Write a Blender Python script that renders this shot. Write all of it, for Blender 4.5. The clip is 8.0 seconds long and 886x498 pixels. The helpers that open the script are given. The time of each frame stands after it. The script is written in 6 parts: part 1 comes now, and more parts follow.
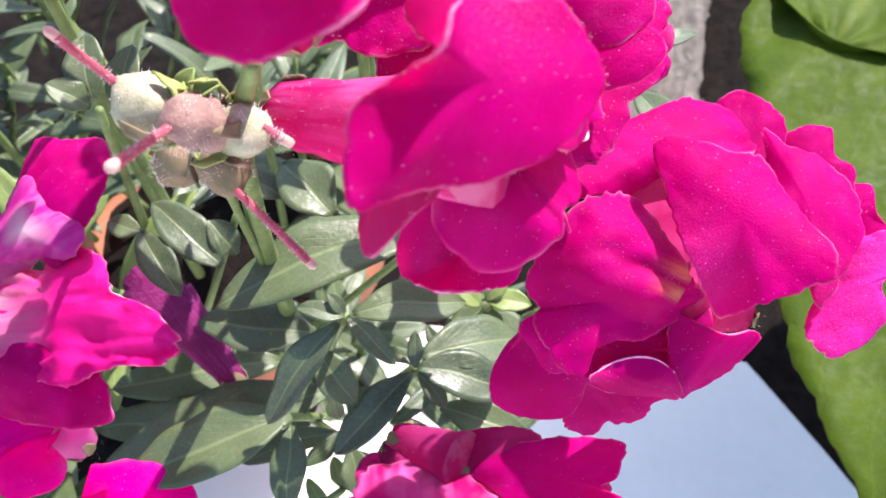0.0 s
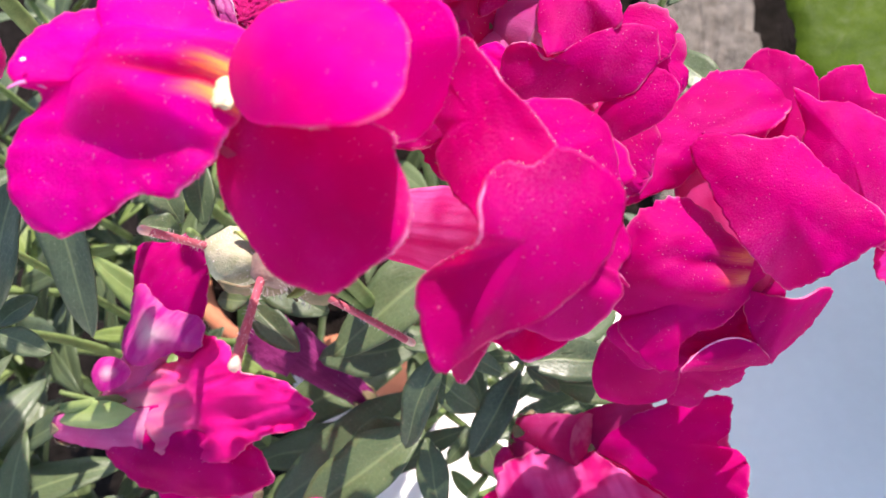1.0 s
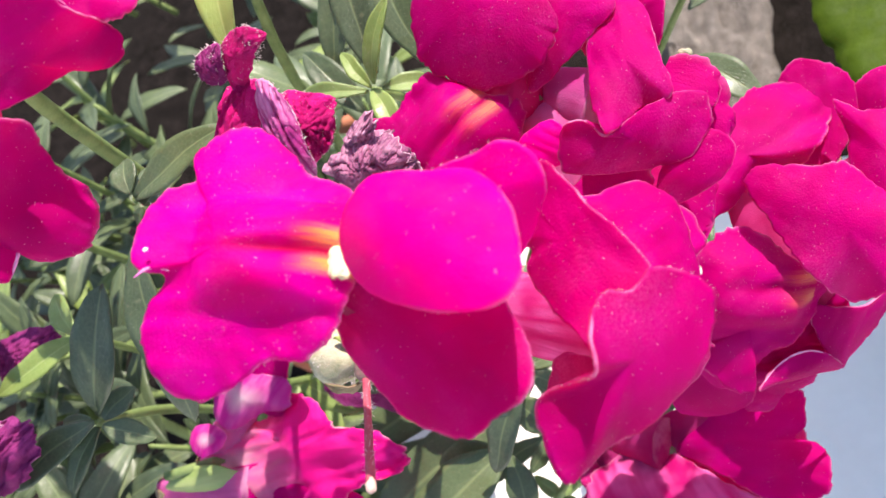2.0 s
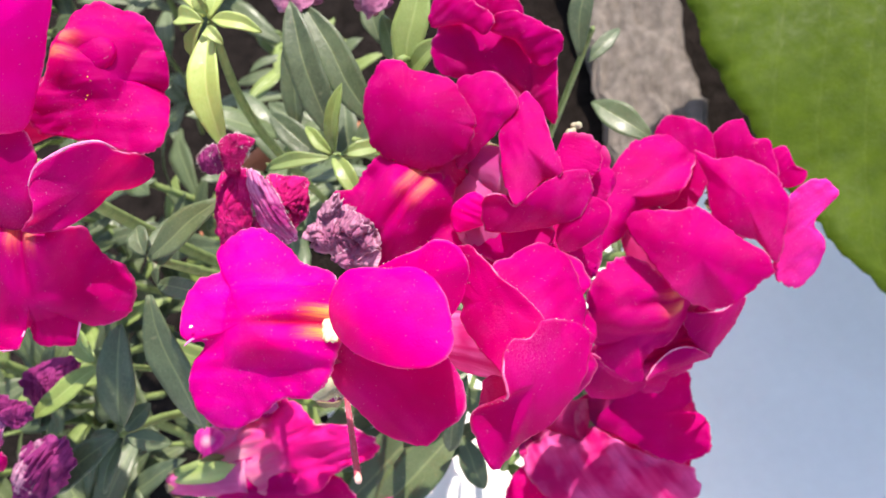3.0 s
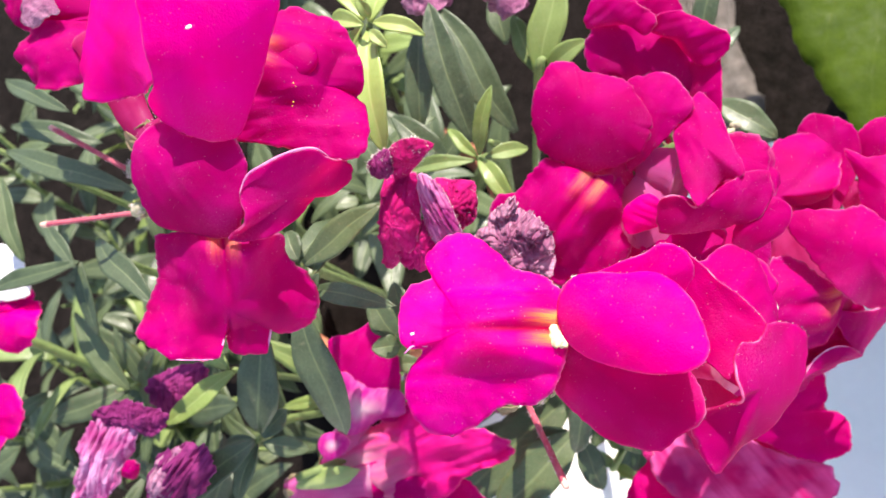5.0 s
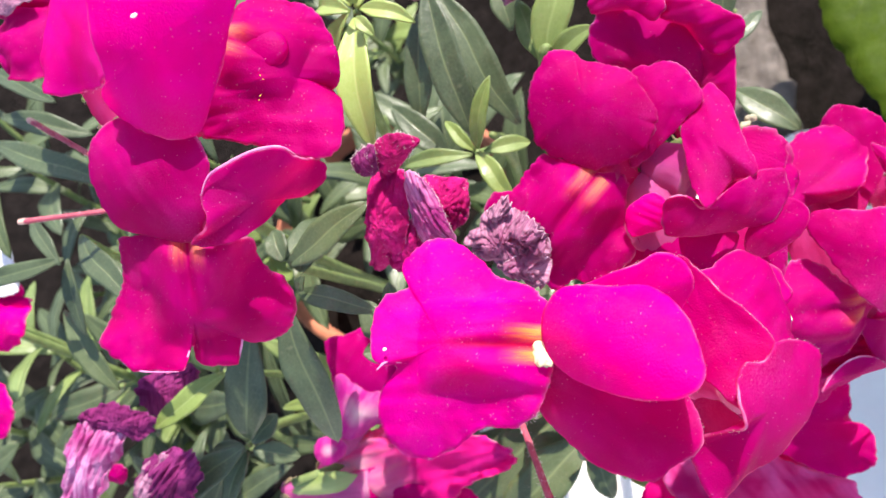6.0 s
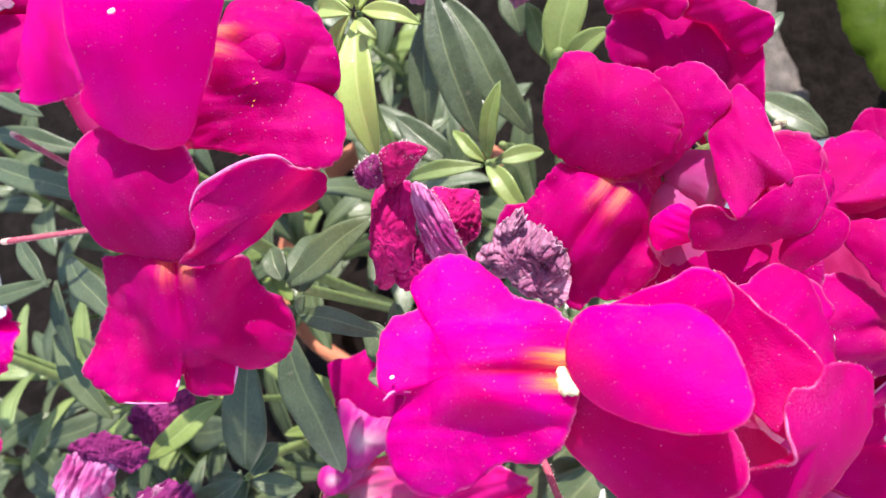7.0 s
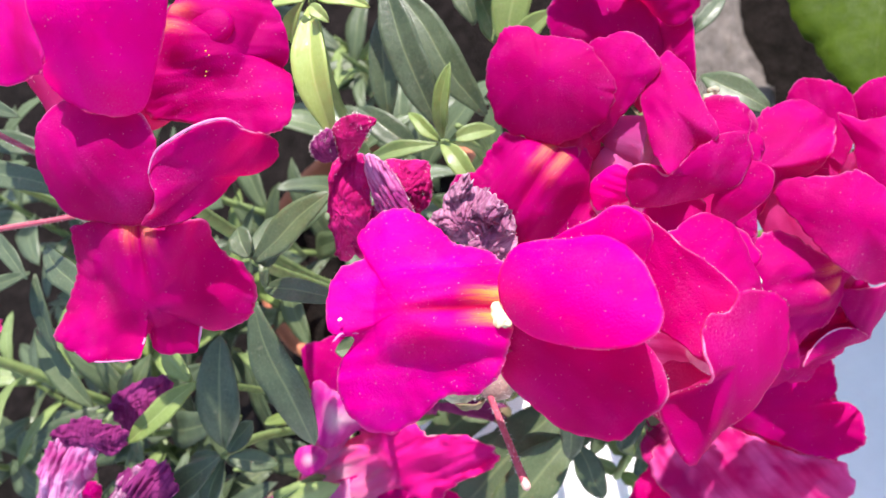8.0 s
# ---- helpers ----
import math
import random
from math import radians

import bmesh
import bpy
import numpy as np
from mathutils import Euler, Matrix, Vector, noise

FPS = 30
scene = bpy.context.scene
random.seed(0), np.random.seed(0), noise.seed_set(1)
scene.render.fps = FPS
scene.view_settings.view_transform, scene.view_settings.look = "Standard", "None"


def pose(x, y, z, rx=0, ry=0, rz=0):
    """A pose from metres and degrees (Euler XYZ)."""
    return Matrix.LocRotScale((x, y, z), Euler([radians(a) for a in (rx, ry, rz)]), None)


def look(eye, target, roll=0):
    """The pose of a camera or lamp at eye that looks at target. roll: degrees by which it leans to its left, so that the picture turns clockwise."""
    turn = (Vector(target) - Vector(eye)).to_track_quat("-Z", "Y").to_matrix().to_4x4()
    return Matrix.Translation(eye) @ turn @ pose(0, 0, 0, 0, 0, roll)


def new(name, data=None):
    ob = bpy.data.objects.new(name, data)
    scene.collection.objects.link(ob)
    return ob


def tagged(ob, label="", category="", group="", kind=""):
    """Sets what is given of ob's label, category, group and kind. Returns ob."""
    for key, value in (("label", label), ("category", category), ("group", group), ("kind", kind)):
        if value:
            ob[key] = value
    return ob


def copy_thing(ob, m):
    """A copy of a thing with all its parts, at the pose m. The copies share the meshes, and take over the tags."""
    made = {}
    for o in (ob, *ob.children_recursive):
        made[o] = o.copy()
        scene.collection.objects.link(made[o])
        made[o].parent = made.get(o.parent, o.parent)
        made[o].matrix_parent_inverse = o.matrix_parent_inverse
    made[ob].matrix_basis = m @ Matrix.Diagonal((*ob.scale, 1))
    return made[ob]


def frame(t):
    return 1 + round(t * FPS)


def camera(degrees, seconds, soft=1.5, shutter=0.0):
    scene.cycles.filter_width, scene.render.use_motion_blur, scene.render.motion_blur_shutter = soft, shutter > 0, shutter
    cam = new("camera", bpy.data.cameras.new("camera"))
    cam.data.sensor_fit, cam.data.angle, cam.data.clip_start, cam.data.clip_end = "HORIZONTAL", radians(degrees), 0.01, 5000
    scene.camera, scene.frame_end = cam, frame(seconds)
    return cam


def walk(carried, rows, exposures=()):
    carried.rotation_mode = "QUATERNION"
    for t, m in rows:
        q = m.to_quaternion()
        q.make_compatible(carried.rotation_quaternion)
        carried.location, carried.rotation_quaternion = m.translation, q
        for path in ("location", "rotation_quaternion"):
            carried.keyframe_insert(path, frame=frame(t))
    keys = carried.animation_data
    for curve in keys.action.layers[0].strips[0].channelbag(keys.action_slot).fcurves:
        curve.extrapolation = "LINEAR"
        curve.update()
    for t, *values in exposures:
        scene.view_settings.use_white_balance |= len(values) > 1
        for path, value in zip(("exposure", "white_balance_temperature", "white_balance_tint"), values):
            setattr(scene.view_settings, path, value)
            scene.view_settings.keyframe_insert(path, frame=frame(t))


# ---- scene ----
# camera: seconds, place in metres, turn in degrees
cam = camera(51.5, 8.0)
cam.data.dof.use_dof = True
cam.data.dof.focus_distance, cam.data.dof.aperture_fstop = 0.128, 46.0
ROWS = [
    (0.0, 0.0022, 0.0038, 0.4221, 39.12, -0.70, 2.99),
    (0.3, 0.0011, 0.0179, 0.4229, 36.74, 3.22, 0.14),
    (0.6, 0.0065, 0.0204, 0.4317, 34.26, 6.89, -1.62),
    (1.0, 0.0065, 0.0137, 0.4437, 32.17, 12.25, -5.54),
    (1.5, 0.0042, 0.0210, 0.4494, 30.49, 16.76, -10.04),
    (1.7, 0.0014, 0.0279, 0.4511, 29.12, 17.45, -10.70),
    (2.8, 0.0157, 0.0178, 0.4949, 24.12, 15.88, -16.30),
    (3.0, 0.0143, 0.0182, 0.4996, 23.78, 15.73, -16.58),
    (3.5, 0.0087, 0.0164, 0.5102, 23.98, 15.62, -16.81),
    (4.0, -0.0003, 0.0203, 0.5121, 23.56, 15.45, -17.12),
    (4.5, -0.0112, 0.0283, 0.5090, 23.31, 15.47, -17.26),
    (5.0, -0.0144, 0.0283, 0.5077, 23.44, 15.80, -17.33),
    (5.2, -0.0151, 0.0271, 0.5060, 22.95, 16.77, -17.67),
    (6.3, -0.0062, 0.0383, 0.4935, 22.83, 17.55, -15.96),
    (6.5, -0.0071, 0.0405, 0.4910, 23.26, 17.55, -16.14),
    (7.0, -0.0104, 0.0388, 0.4881, 23.70, 18.05, -16.72),
    (7.5, -0.0108, 0.0391, 0.4874, 24.12, 18.17, -17.77),
    (8.0, -0.0070, 0.0254, 0.4896, 24.49, 18.45, -18.77),
]
walk(cam, [(t, pose(x, y, z, rx, ry, rz)) for t, x, y, z, rx, ry, rz in ROWS], [(0.0, 1.48, 6500, 16), (0.6, 1.28, 6750, 16), (1.5, 1.22, 6950, 15), (3.5, 1.24, 7050, 14), (5.0, 1.24, 7000, 14), (6.5, 1.22, 6720, 15), (8.0, 1.24, 6500, 16)])
# path end
GROUND = 0.08

# ---- light ----
world = bpy.data.worlds.new("sky")
scene.world = world
world.use_nodes = True
SUN_DIR = Vector((0.335, 0.40, 0.85)).normalized()
sky = world.node_tree.nodes.new("ShaderNodeTexSky")
sky.sky_type = "NISHITA"
sky.sun_disc = False
sky.sun_elevation = math.asin(SUN_DIR.z)
sky.sun_rotation = math.atan2(SUN_DIR.x, SUN_DIR.y)
back = world.node_tree.nodes["Background"]
back.inputs[1].default_value = 0.145
world.node_tree.links.new(sky.outputs[0], back.inputs[0])
sun_data = bpy.data.lights.new("sun", "SUN")
sun_data.energy, sun_data.angle, sun_data.color = 4.0, radians(0.6), (1.0, 0.96, 0.9)
sun = new("sun", sun_data)
sun.matrix_world = look(SUN_DIR * 5, (0, 0, 0))


# ---- materials ----
def nodes_of(name):
    mat = bpy.data.materials.new(name)
    mat.use_nodes = True
    nt = mat.node_tree
    return mat, nt, nt.nodes["Principled BSDF"], nt.nodes["Material Output"]


def node(nt, kind, **sets):
    nd = nt.nodes.new(kind)
    for key, value in sets.items():
        nd.inputs[key].default_value = value
    return nd


def ramp(nt, fac, stops):
    nd = nt.nodes.new("ShaderNodeValToRGB")
    while len(nd.color_ramp.elements) < len(stops):
        nd.color_ramp.elements.new(0.5)
    for el, (pos, col) in zip(nd.color_ramp.elements, stops):
        el.position, el.color = pos, (*col, 1)
    nt.links.new(fac, nd.inputs[0])
    return nd.outputs[0]


def mixed(nt, fac, a, b, blend="MIX"):
    nd = nt.nodes.new("ShaderNodeMix")
    nd.data_type, nd.blend_type = "RGBA", blend
    for sock, v in ((nd.inputs["Factor"], fac), (nd.inputs["A"], a), (nd.inputs["B"], b)):
        if isinstance(v, bpy.types.NodeSocket):
            nt.links.new(v, sock)
        elif isinstance(v, tuple):
            sock.default_value = (*v, 1)
        else:
            sock.default_value = v
    return nd.outputs["Result"]


def calc(nt, op, a, b=0.0, clamp=False):
    nd = nt.nodes.new("ShaderNodeMath")
    nd.operation, nd.use_clamp = op, clamp
    for sock, v in zip(nd.inputs, (a, b)):
        if isinstance(v, bpy.types.NodeSocket):
            nt.links.new(v, sock)
        else:
            sock.default_value = v
    return nd.outputs[0]


def noise_of(nt, scale, detail=4.0, rough=0.55, vec=None):
    nd = node(nt, "ShaderNodeTexNoise", Scale=scale, Detail=detail, Roughness=rough)
    if vec is None:
        vec = nt.nodes.new("ShaderNodeNewGeometry").outputs["Position"]
    nt.links.new(vec, nd.inputs["Vector"])
    return nd.outputs[0]


def bumped(nt, bsdf, height, strength, distance):
    bp = node(nt, "ShaderNodeBump", Strength=strength, Distance=distance)
    nt.links.new(height, bp.inputs["Height"])
    nt.links.new(bp.outputs[0], bsdf.inputs["Normal"])
    return bp.outputs[0]


def thin(nt, bsdf, out, colour, share):
    tl = nt.nodes.new("ShaderNodeBsdfTranslucent")
    nt.links.new(colour, tl.inputs[0])
    mx = node(nt, "ShaderNodeMixShader", Fac=share)
    nt.links.new(bsdf.outputs[0], mx.inputs[1])
    nt.links.new(tl.outputs[0], mx.inputs[2])
    nt.links.new(mx.outputs[0], out.inputs[0])


def uv_parts(nt):
    sp = nt.nodes.new("ShaderNodeSeparateXYZ")
    uvn = nt.nodes.new("ShaderNodeUVMap")
    nt.links.new(uvn.outputs[0], sp.inputs[0])
    return sp.outputs[0], sp.outputs[1], uvn.outputs[0]


def petal_material(name, body, deep, pale, throat=0.0, specks=True, rough=0.55, trans=0.55, palate=0.0, glow=(0.93, 0.0, 0.27), wrinkle=0.0, stripes=22, sheen=0.01, veins=0.3, frost=0.0, faded_glare=0.0):
    """Velvety petal: deeper towards the throat, faint veins, small pale specks."""
    mat, nt, bsdf, out = nodes_of(name)
    u, v, uv = uv_parts(nt)
    big = noise_of(nt, 90, 3)
    col = ramp(nt, big, [(0.35, deep), (0.6, body), (0.85, body)])
    # fine veins that run along the petal
    vein_map = node(nt, "ShaderNodeMapping")
    vein_map.inputs["Scale"].default_value = (1.2, stripes, 1)
    nt.links.new(uv, vein_map.inputs[0])
    vein = noise_of(nt, 1.0, 2, 0.5, vein_map.outputs[0])
    col = mixed(nt, calc(nt, "MULTIPLY", ramp(nt, vein, [(0.42, (0, 0, 0)), (0.6, (1, 1, 1))]), veins), col, deep)
    edge = calc(nt, "POWER", calc(nt, "ABSOLUTE", calc(nt, "SUBTRACT", calc(nt, "MULTIPLY", v, 2.0), 1.0)), 14.0)
    rim = calc(nt, "MAXIMUM", calc(nt, "MULTIPLY", edge, 0.5), calc(nt, "POWER", u, 120.0))
    rim = calc(nt, "MULTIPLY", rim, ramp(nt, noise_of(nt, 260, 2), [(0.42, (0.05,) * 3), (0.62, (1,) * 3)]))
    col = mixed(nt, calc(nt, "MULTIPLY", rim, 0.8), col, pale)
    # pale middle of the sheet, painted as overexposed sun on the pink petals
    if throat:
        near = ramp(nt, u, [(0.0, (1, 1, 1)), (throat, (0, 0, 0))])
        col = mixed(nt, near, col, pale)
    if palate:
        sp = nt.nodes.new("ShaderNodeSeparateXYZ")
        pn = nt.nodes.new("ShaderNodeUVMap")
        pn.uv_map = "Palate"
        nt.links.new(pn.outputs[0], sp.inputs[0])
        along = sp.outputs[0]
        off = calc(nt, "ABSOLUTE", sp.outputs[1])
        near = calc(nt, "MULTIPLY", ramp(nt, along, [(0.14, (1, 1, 1)), (0.44, (0, 0, 0))]), calc(nt, "GREATER_THAN", along, -0.04))
        mid = ramp(nt, calc(nt, "ABSOLUTE", calc(nt, "SUBTRACT", off, 0.24)), [(0.06, (1, 1, 1)), (0.22, (0, 0, 0))])
        streaks = node(nt, "ShaderNodeMapping")
        streaks.inputs["Scale"].default_value = (2.5, 14, 1)
        nt.links.new(pn.outputs[0], streaks.inputs[0])
        fuzz = ramp(nt, noise_of(nt, 1.0, 4, 0.7, streaks.outputs[0]), [(0.30, (0.0,) * 3), (0.50, (1,) * 3)])
        gold = calc(nt, "MULTIPLY", calc(nt, "MULTIPLY", near, mid), fuzz)
        hot = ramp(nt, along, [(0.05, (0.95, 0.60, 0.16)), (0.24, (0.90, 0.26, 0.02)), (0.42, (0.62, 0.01, 0.02))])
        col = mixed(nt, calc(nt, "MULTIPLY", gold, palate), col, hot)
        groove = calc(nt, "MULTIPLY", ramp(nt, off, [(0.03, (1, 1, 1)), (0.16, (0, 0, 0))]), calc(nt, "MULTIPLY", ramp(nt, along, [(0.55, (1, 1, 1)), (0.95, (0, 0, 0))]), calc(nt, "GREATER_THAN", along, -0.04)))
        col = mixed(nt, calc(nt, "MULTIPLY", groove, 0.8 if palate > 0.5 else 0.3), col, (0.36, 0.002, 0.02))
    # short pale fuzz near the base; loose patches also paint in pink highlights
    fz = nt.nodes.new("ShaderNodeUVMap")
    fz.uv_map = "Palate"
    fsp = nt.nodes.new("ShaderNodeSeparateXYZ")
    nt.links.new(fz.outputs[0], fsp.inputs[0])
    reach = calc(nt, "SUBTRACT", fsp.outputs[0], 10.0)
    if faded_glare:
        # white sun glare painted near the base, in streaks that follow the veins
        base_glare = calc(nt, "MULTIPLY", ramp(nt, reach, [(0.15, (1, 1, 1)), (0.72, (0, 0, 0))]), ramp(nt, vein, [(0.36, (0.25,) * 3), (0.6, (1,) * 3)]))
        col = mixed(nt, calc(nt, "MULTIPLY", base_glare, faded_glare), col, pale)
    base_fuzz = calc(nt, "MULTIPLY", ramp(nt, reach, [(0.06, (1, 1, 1)), (0.42, (0, 0, 0))]), calc(nt, "GREATER_THAN", reach, -0.01))
    patch = calc(nt, "MULTIPLY", ramp(nt, noise_of(nt, 170, 3), [(0.52, (0, 0, 0)), (0.72, (1, 1, 1))]), 0.55)
    if frost:
        patch = calc(nt, "ADD", patch, frost, True)
    nap = ramp(nt, noise_of(nt, 4200, 3, 0.7), [(0.42, (0, 0, 0)), (0.66, (1, 1, 1))])
    col = mixed(nt, calc(nt, "MULTIPLY", calc(nt, "MAXIMUM", base_fuzz, patch), calc(nt, "MULTIPLY", nap, 0.32)), col, (0.86, 0.16, 0.58))
    crowd = 0.0
    if palate:
        crowd = calc(nt, "MULTIPLY", ramp(nt, calc(nt, "ABSOLUTE", calc(nt, "SUBTRACT", along, 0.35)), [(0.3, (1, 1, 1)), (0.8, (0, 0, 0))]), 0.35)
    if specks:
        vor = node(nt, "ShaderNodeTexVoronoi", Scale=2300.0)
        geo = nt.nodes.new("ShaderNodeNewGeometry")
        nt.links.new(geo.outputs["Position"], vor.inputs["Vector"])
        pick = nt.nodes.new("ShaderNodeSeparateColor")
        nt.links.new(vor.outputs["Color"], pick.inputs[0])
        dot = calc(nt, "LESS_THAN", vor.outputs["Distance"], calc(nt, "MULTIPLY", pick.outputs[0], 0.15))
        dense = calc(nt, "GREATER_THAN", calc(nt, "ADD", calc(nt, "ADD", pick.outputs[1], crowd), calc(nt, "MULTIPLY", noise_of(nt, 160, 2), 0.9)), 0.86)
        col = mixed(nt, calc(nt, "MULTIPLY", calc(nt, "MULTIPLY", dot, dense), 0.9), col, (0.95, 0.5, 0.8))
    nt.links.new(col, bsdf.inputs["Base Color"])
    bsdf.inputs["Roughness"].default_value = rough
    bsdf.inputs["Specular IOR Level"].default_value = 0.06
    bsdf.inputs["Sheen Weight"].default_value = sheen
    bsdf.inputs["Sheen Tint"].default_value = (1.0, 0.45, 0.85, 1)
    bsdf.inputs["Sheen Roughness"].default_value = 0.4
    if wrinkle:
        folds = calc(nt, "ABSOLUTE", calc(nt, "SUBTRACT", noise_of(nt, 420, 4, 0.6), 0.5))
        fine = calc(nt, "ADD", calc(nt, "MULTIPLY", noise_of(nt, 1500, 3), 0.5), calc(nt, "MULTIPLY", folds, 4.0))
        bumped(nt, bsdf, fine, wrinkle, 0.0003)
    else:
        fine = calc(nt, "ADD", calc(nt, "ADD", noise_of(nt, 3600, 2), calc(nt, "MULTIPLY", noise_of(nt, 1100, 2), 0.12)), calc(nt, "MULTIPLY", vein, 0.9))
        bumped(nt, bsdf, fine, 0.55, 0.00025)
    thin(nt, bsdf, out, mixed(nt, 0.7, col, glow), trans)
    return mat


def leaf_material(name, dark, light, rib, rough=0.38, stains=0.25, gloss=0.5):
    mat, nt, bsdf, out = nodes_of(name)
    u, v, uv = uv_parts(nt)
    col = ramp(nt, noise_of(nt, 120, 4), [(0.3, dark), (0.72, light)])
    rnd = nt.nodes.new("ShaderNodeObjectInfo").outputs["Random"]
    col = mixed(nt, calc(nt, "MULTIPLY", rnd, 0.5), col, light)
    col = mixed(nt, calc(nt, "MULTIPLY", calc(nt, "FRACT", calc(nt, "MULTIPLY", rnd, 7.3)), 0.35), col, tuple(c * k for c, k in zip(light, (1.5, 1.45, 0.8))))
    off = calc(nt, "ABSOLUTE", calc(nt, "SUBTRACT", v, 0.5))
    mid = ramp(nt, off, [(0.012, (1, 1, 1)), (0.05, (0, 0, 0))])
    # side veins slant forward from the midrib
    slant = calc(nt, "SUBTRACT", calc(nt, "MULTIPLY", u, 9.0), calc(nt, "MULTIPLY", off, 9.0))
    side = calc(nt, "ABSOLUTE", calc(nt, "SUBTRACT", calc(nt, "FRACT", slant), 0.5))
    sidev = ramp(nt, side, [(0.015, (1, 1, 1)), (0.06, (0, 0, 0))])
    col = mixed(nt, calc(nt, "MULTIPLY", mid, 0.4), col, rib)
    col = mixed(nt, calc(nt, "MULTIPLY", sidev, 0.07), col, rib)
    # fine net of paler veins, and dust
    net = node(nt, "ShaderNodeTexVoronoi", Scale=900.0)
    net.feature = "DISTANCE_TO_EDGE"
    nt.links.new(nt.nodes.new("ShaderNodeNewGeometry").outputs["Position"], net.inputs["Vector"])
    col = mixed(nt, calc(nt, "MULTIPLY", ramp(nt, net.outputs["Distance"], [(0.02, (1, 1, 1)), (0.10, (0, 0, 0))]), 0.10), col, rib)
    dust = ramp(nt, noise_of(nt, 2600, 2), [(0.66, (0, 0, 0)), (0.72, (1, 1, 1))])
    col = mixed(nt, calc(nt, "MULTIPLY", dust, 0.3 if stains else 0.08), col, (0.42, 0.42, 0.34))
    stain = ramp(nt, noise_of(nt, 420, 4), [(0.66, (0, 0, 0)), (0.74, (1, 1, 1))])
    col = mixed(nt, calc(nt, "MULTIPLY", stain, stains), col, (0.36, 0.34, 0.2))
    nt.links.new(col, bsdf.inputs["Base Color"])
    nt.links.new(ramp(nt, noise_of(nt, 300, 3), [(0.3, (rough - 0.1,) * 3), (0.7, (rough + 0.15,) * 3)]), bsdf.inputs["Roughness"])
    height = calc(nt, "SUBTRACT", calc(nt, "MULTIPLY", noise_of(nt, 700, 3), 1.1), calc(nt, "ADD", mid, calc(nt, "MULTIPLY", sidev, 0.4)))
    bumped(nt, bsdf, height, 0.3, 0.0004)
    bsdf.inputs["Specular IOR Level"].default_value = gloss
    thin(nt, bsdf, out, col, 0.28)
    return mat


def plain_material(name, a, b, scale, rough=0.6, bump=0.3, depth=0.0005, detail=5.0, gloss=0.35):
    mat, nt, bsdf, out = nodes_of(name)
    n1, n2 = noise_of(nt, scale, detail), noise_of(nt, scale * 9, 3)
    col = ramp(nt, calc(nt, "ADD", calc(nt, "MULTIPLY", n1, 0.7), calc(nt, "MULTIPLY", n2, 0.3)), [(0.32, a), (0.68, b)])
    nt.links.new(col, bsdf.inputs["Base Color"])
    bsdf.inputs["Roughness"].default_value = rough
    bsdf.inputs["Specular IOR Level"].default_value = gloss
    bumped(nt, bsdf, calc(nt, "ADD", n1, n2), bump, depth)
    return mat


# magenta base raised to hold the sun's overexposure on lit lobes
PETAL = petal_material("petal_magenta", (0.93, 0.0002, 0.52), (0.82, 0.0002, 0.33), (0.93, 0.45, 0.80), trans=0.65)
PETAL_RED = petal_material("petal_crimson", (0.55, 0.0001, 0.232), (0.43, 0.0001, 0.148), (0.88, 0.42, 0.74))
# both pinks hold blown-out sunlight as white in their colour
PETAL_PINK = petal_material("petal_pink", (0.86, 0.17, 0.55), (0.68, 0.012, 0.38), (0.92, 0.74, 0.82), throat=0.55, specks=False, veins=0.9, frost=0.3, glow=(0.7, 0.08, 0.25))
PETAL_FADED_GLARE = petal_material("petal_faded_glare", (0.86, 0.02, 0.38), (0.72, 0.004, 0.25), (0.92, 0.74, 0.82), specks=False, veins=0.6, frost=0.15, faded_glare=0.9)
TUBE = petal_material("tube_pink", (0.50, 0.04, 0.22), (0.36, 0.01, 0.12), (0.72, 0.3, 0.5), specks=False)
TUBE_PALE = petal_material("tube_pale", (0.76, 0.19, 0.50), (0.58, 0.03, 0.28), (0.85, 0.6, 0.72), specks=False, glow=(0.75, 0.3, 0.45))
TUBE_STREAKED = petal_material("tube_streaked", (0.84, 0.17, 0.52), (0.52, 0.004, 0.17), (0.9, 0.6, 0.75), specks=False, veins=1.0, frost=0.3, glow=(0.8, 0.1, 0.3))
PETAL_FROSTED = petal_material("petal_frosted", (0.72, 0.02, 0.44), (0.50, 0.004, 0.24), (0.90, 0.60, 0.80), frost=0.9, veins=0.6)
PETAL_GLOSS = petal_material("petal_palate", (0.55, 0.0001, 0.232), (0.43, 0.0001, 0.148), (0.88, 0.42, 0.74), rough=0.35)
WILT = petal_material("petal_wilted", (0.66, 0.010, 0.20), (0.36, 0.004, 0.09), (0.7, 0.35, 0.55), sheen=0.08, frost=0.22, trans=0.3, rough=0.75, glow=(0.3, 0.02, 0.06), wrinkle=0.9, stripes=70)
DRIED = petal_material("petal_dried", (0.50, 0.26, 0.36), (0.24, 0.07, 0.15), (0.65, 0.48, 0.56), specks=False, veins=0.8, rough=0.85, trans=0.1, glow=(0.15, 0.05, 0.1), wrinkle=0.9, stripes=70)
WILT_PALE = petal_material("petal_wilted_pale", (0.80, 0.40, 0.66), (0.40, 0.03, 0.20), (0.8, 0.6, 0.72), sheen=0.3, veins=0.9, frost=0.6, trans=0.3, rough=0.75, glow=(0.35, 0.06, 0.15), wrinkle=0.5, stripes=70)
PURPLE = petal_material("petal_purple", (0.31, 0.04, 0.18), (0.16, 0.014, 0.09), (0.5, 0.2, 0.42), specks=False, rough=0.7, glow=(0.3, 0.03, 0.2), stripes=70, wrinkle=0.9, veins=0.8, trans=0.3)
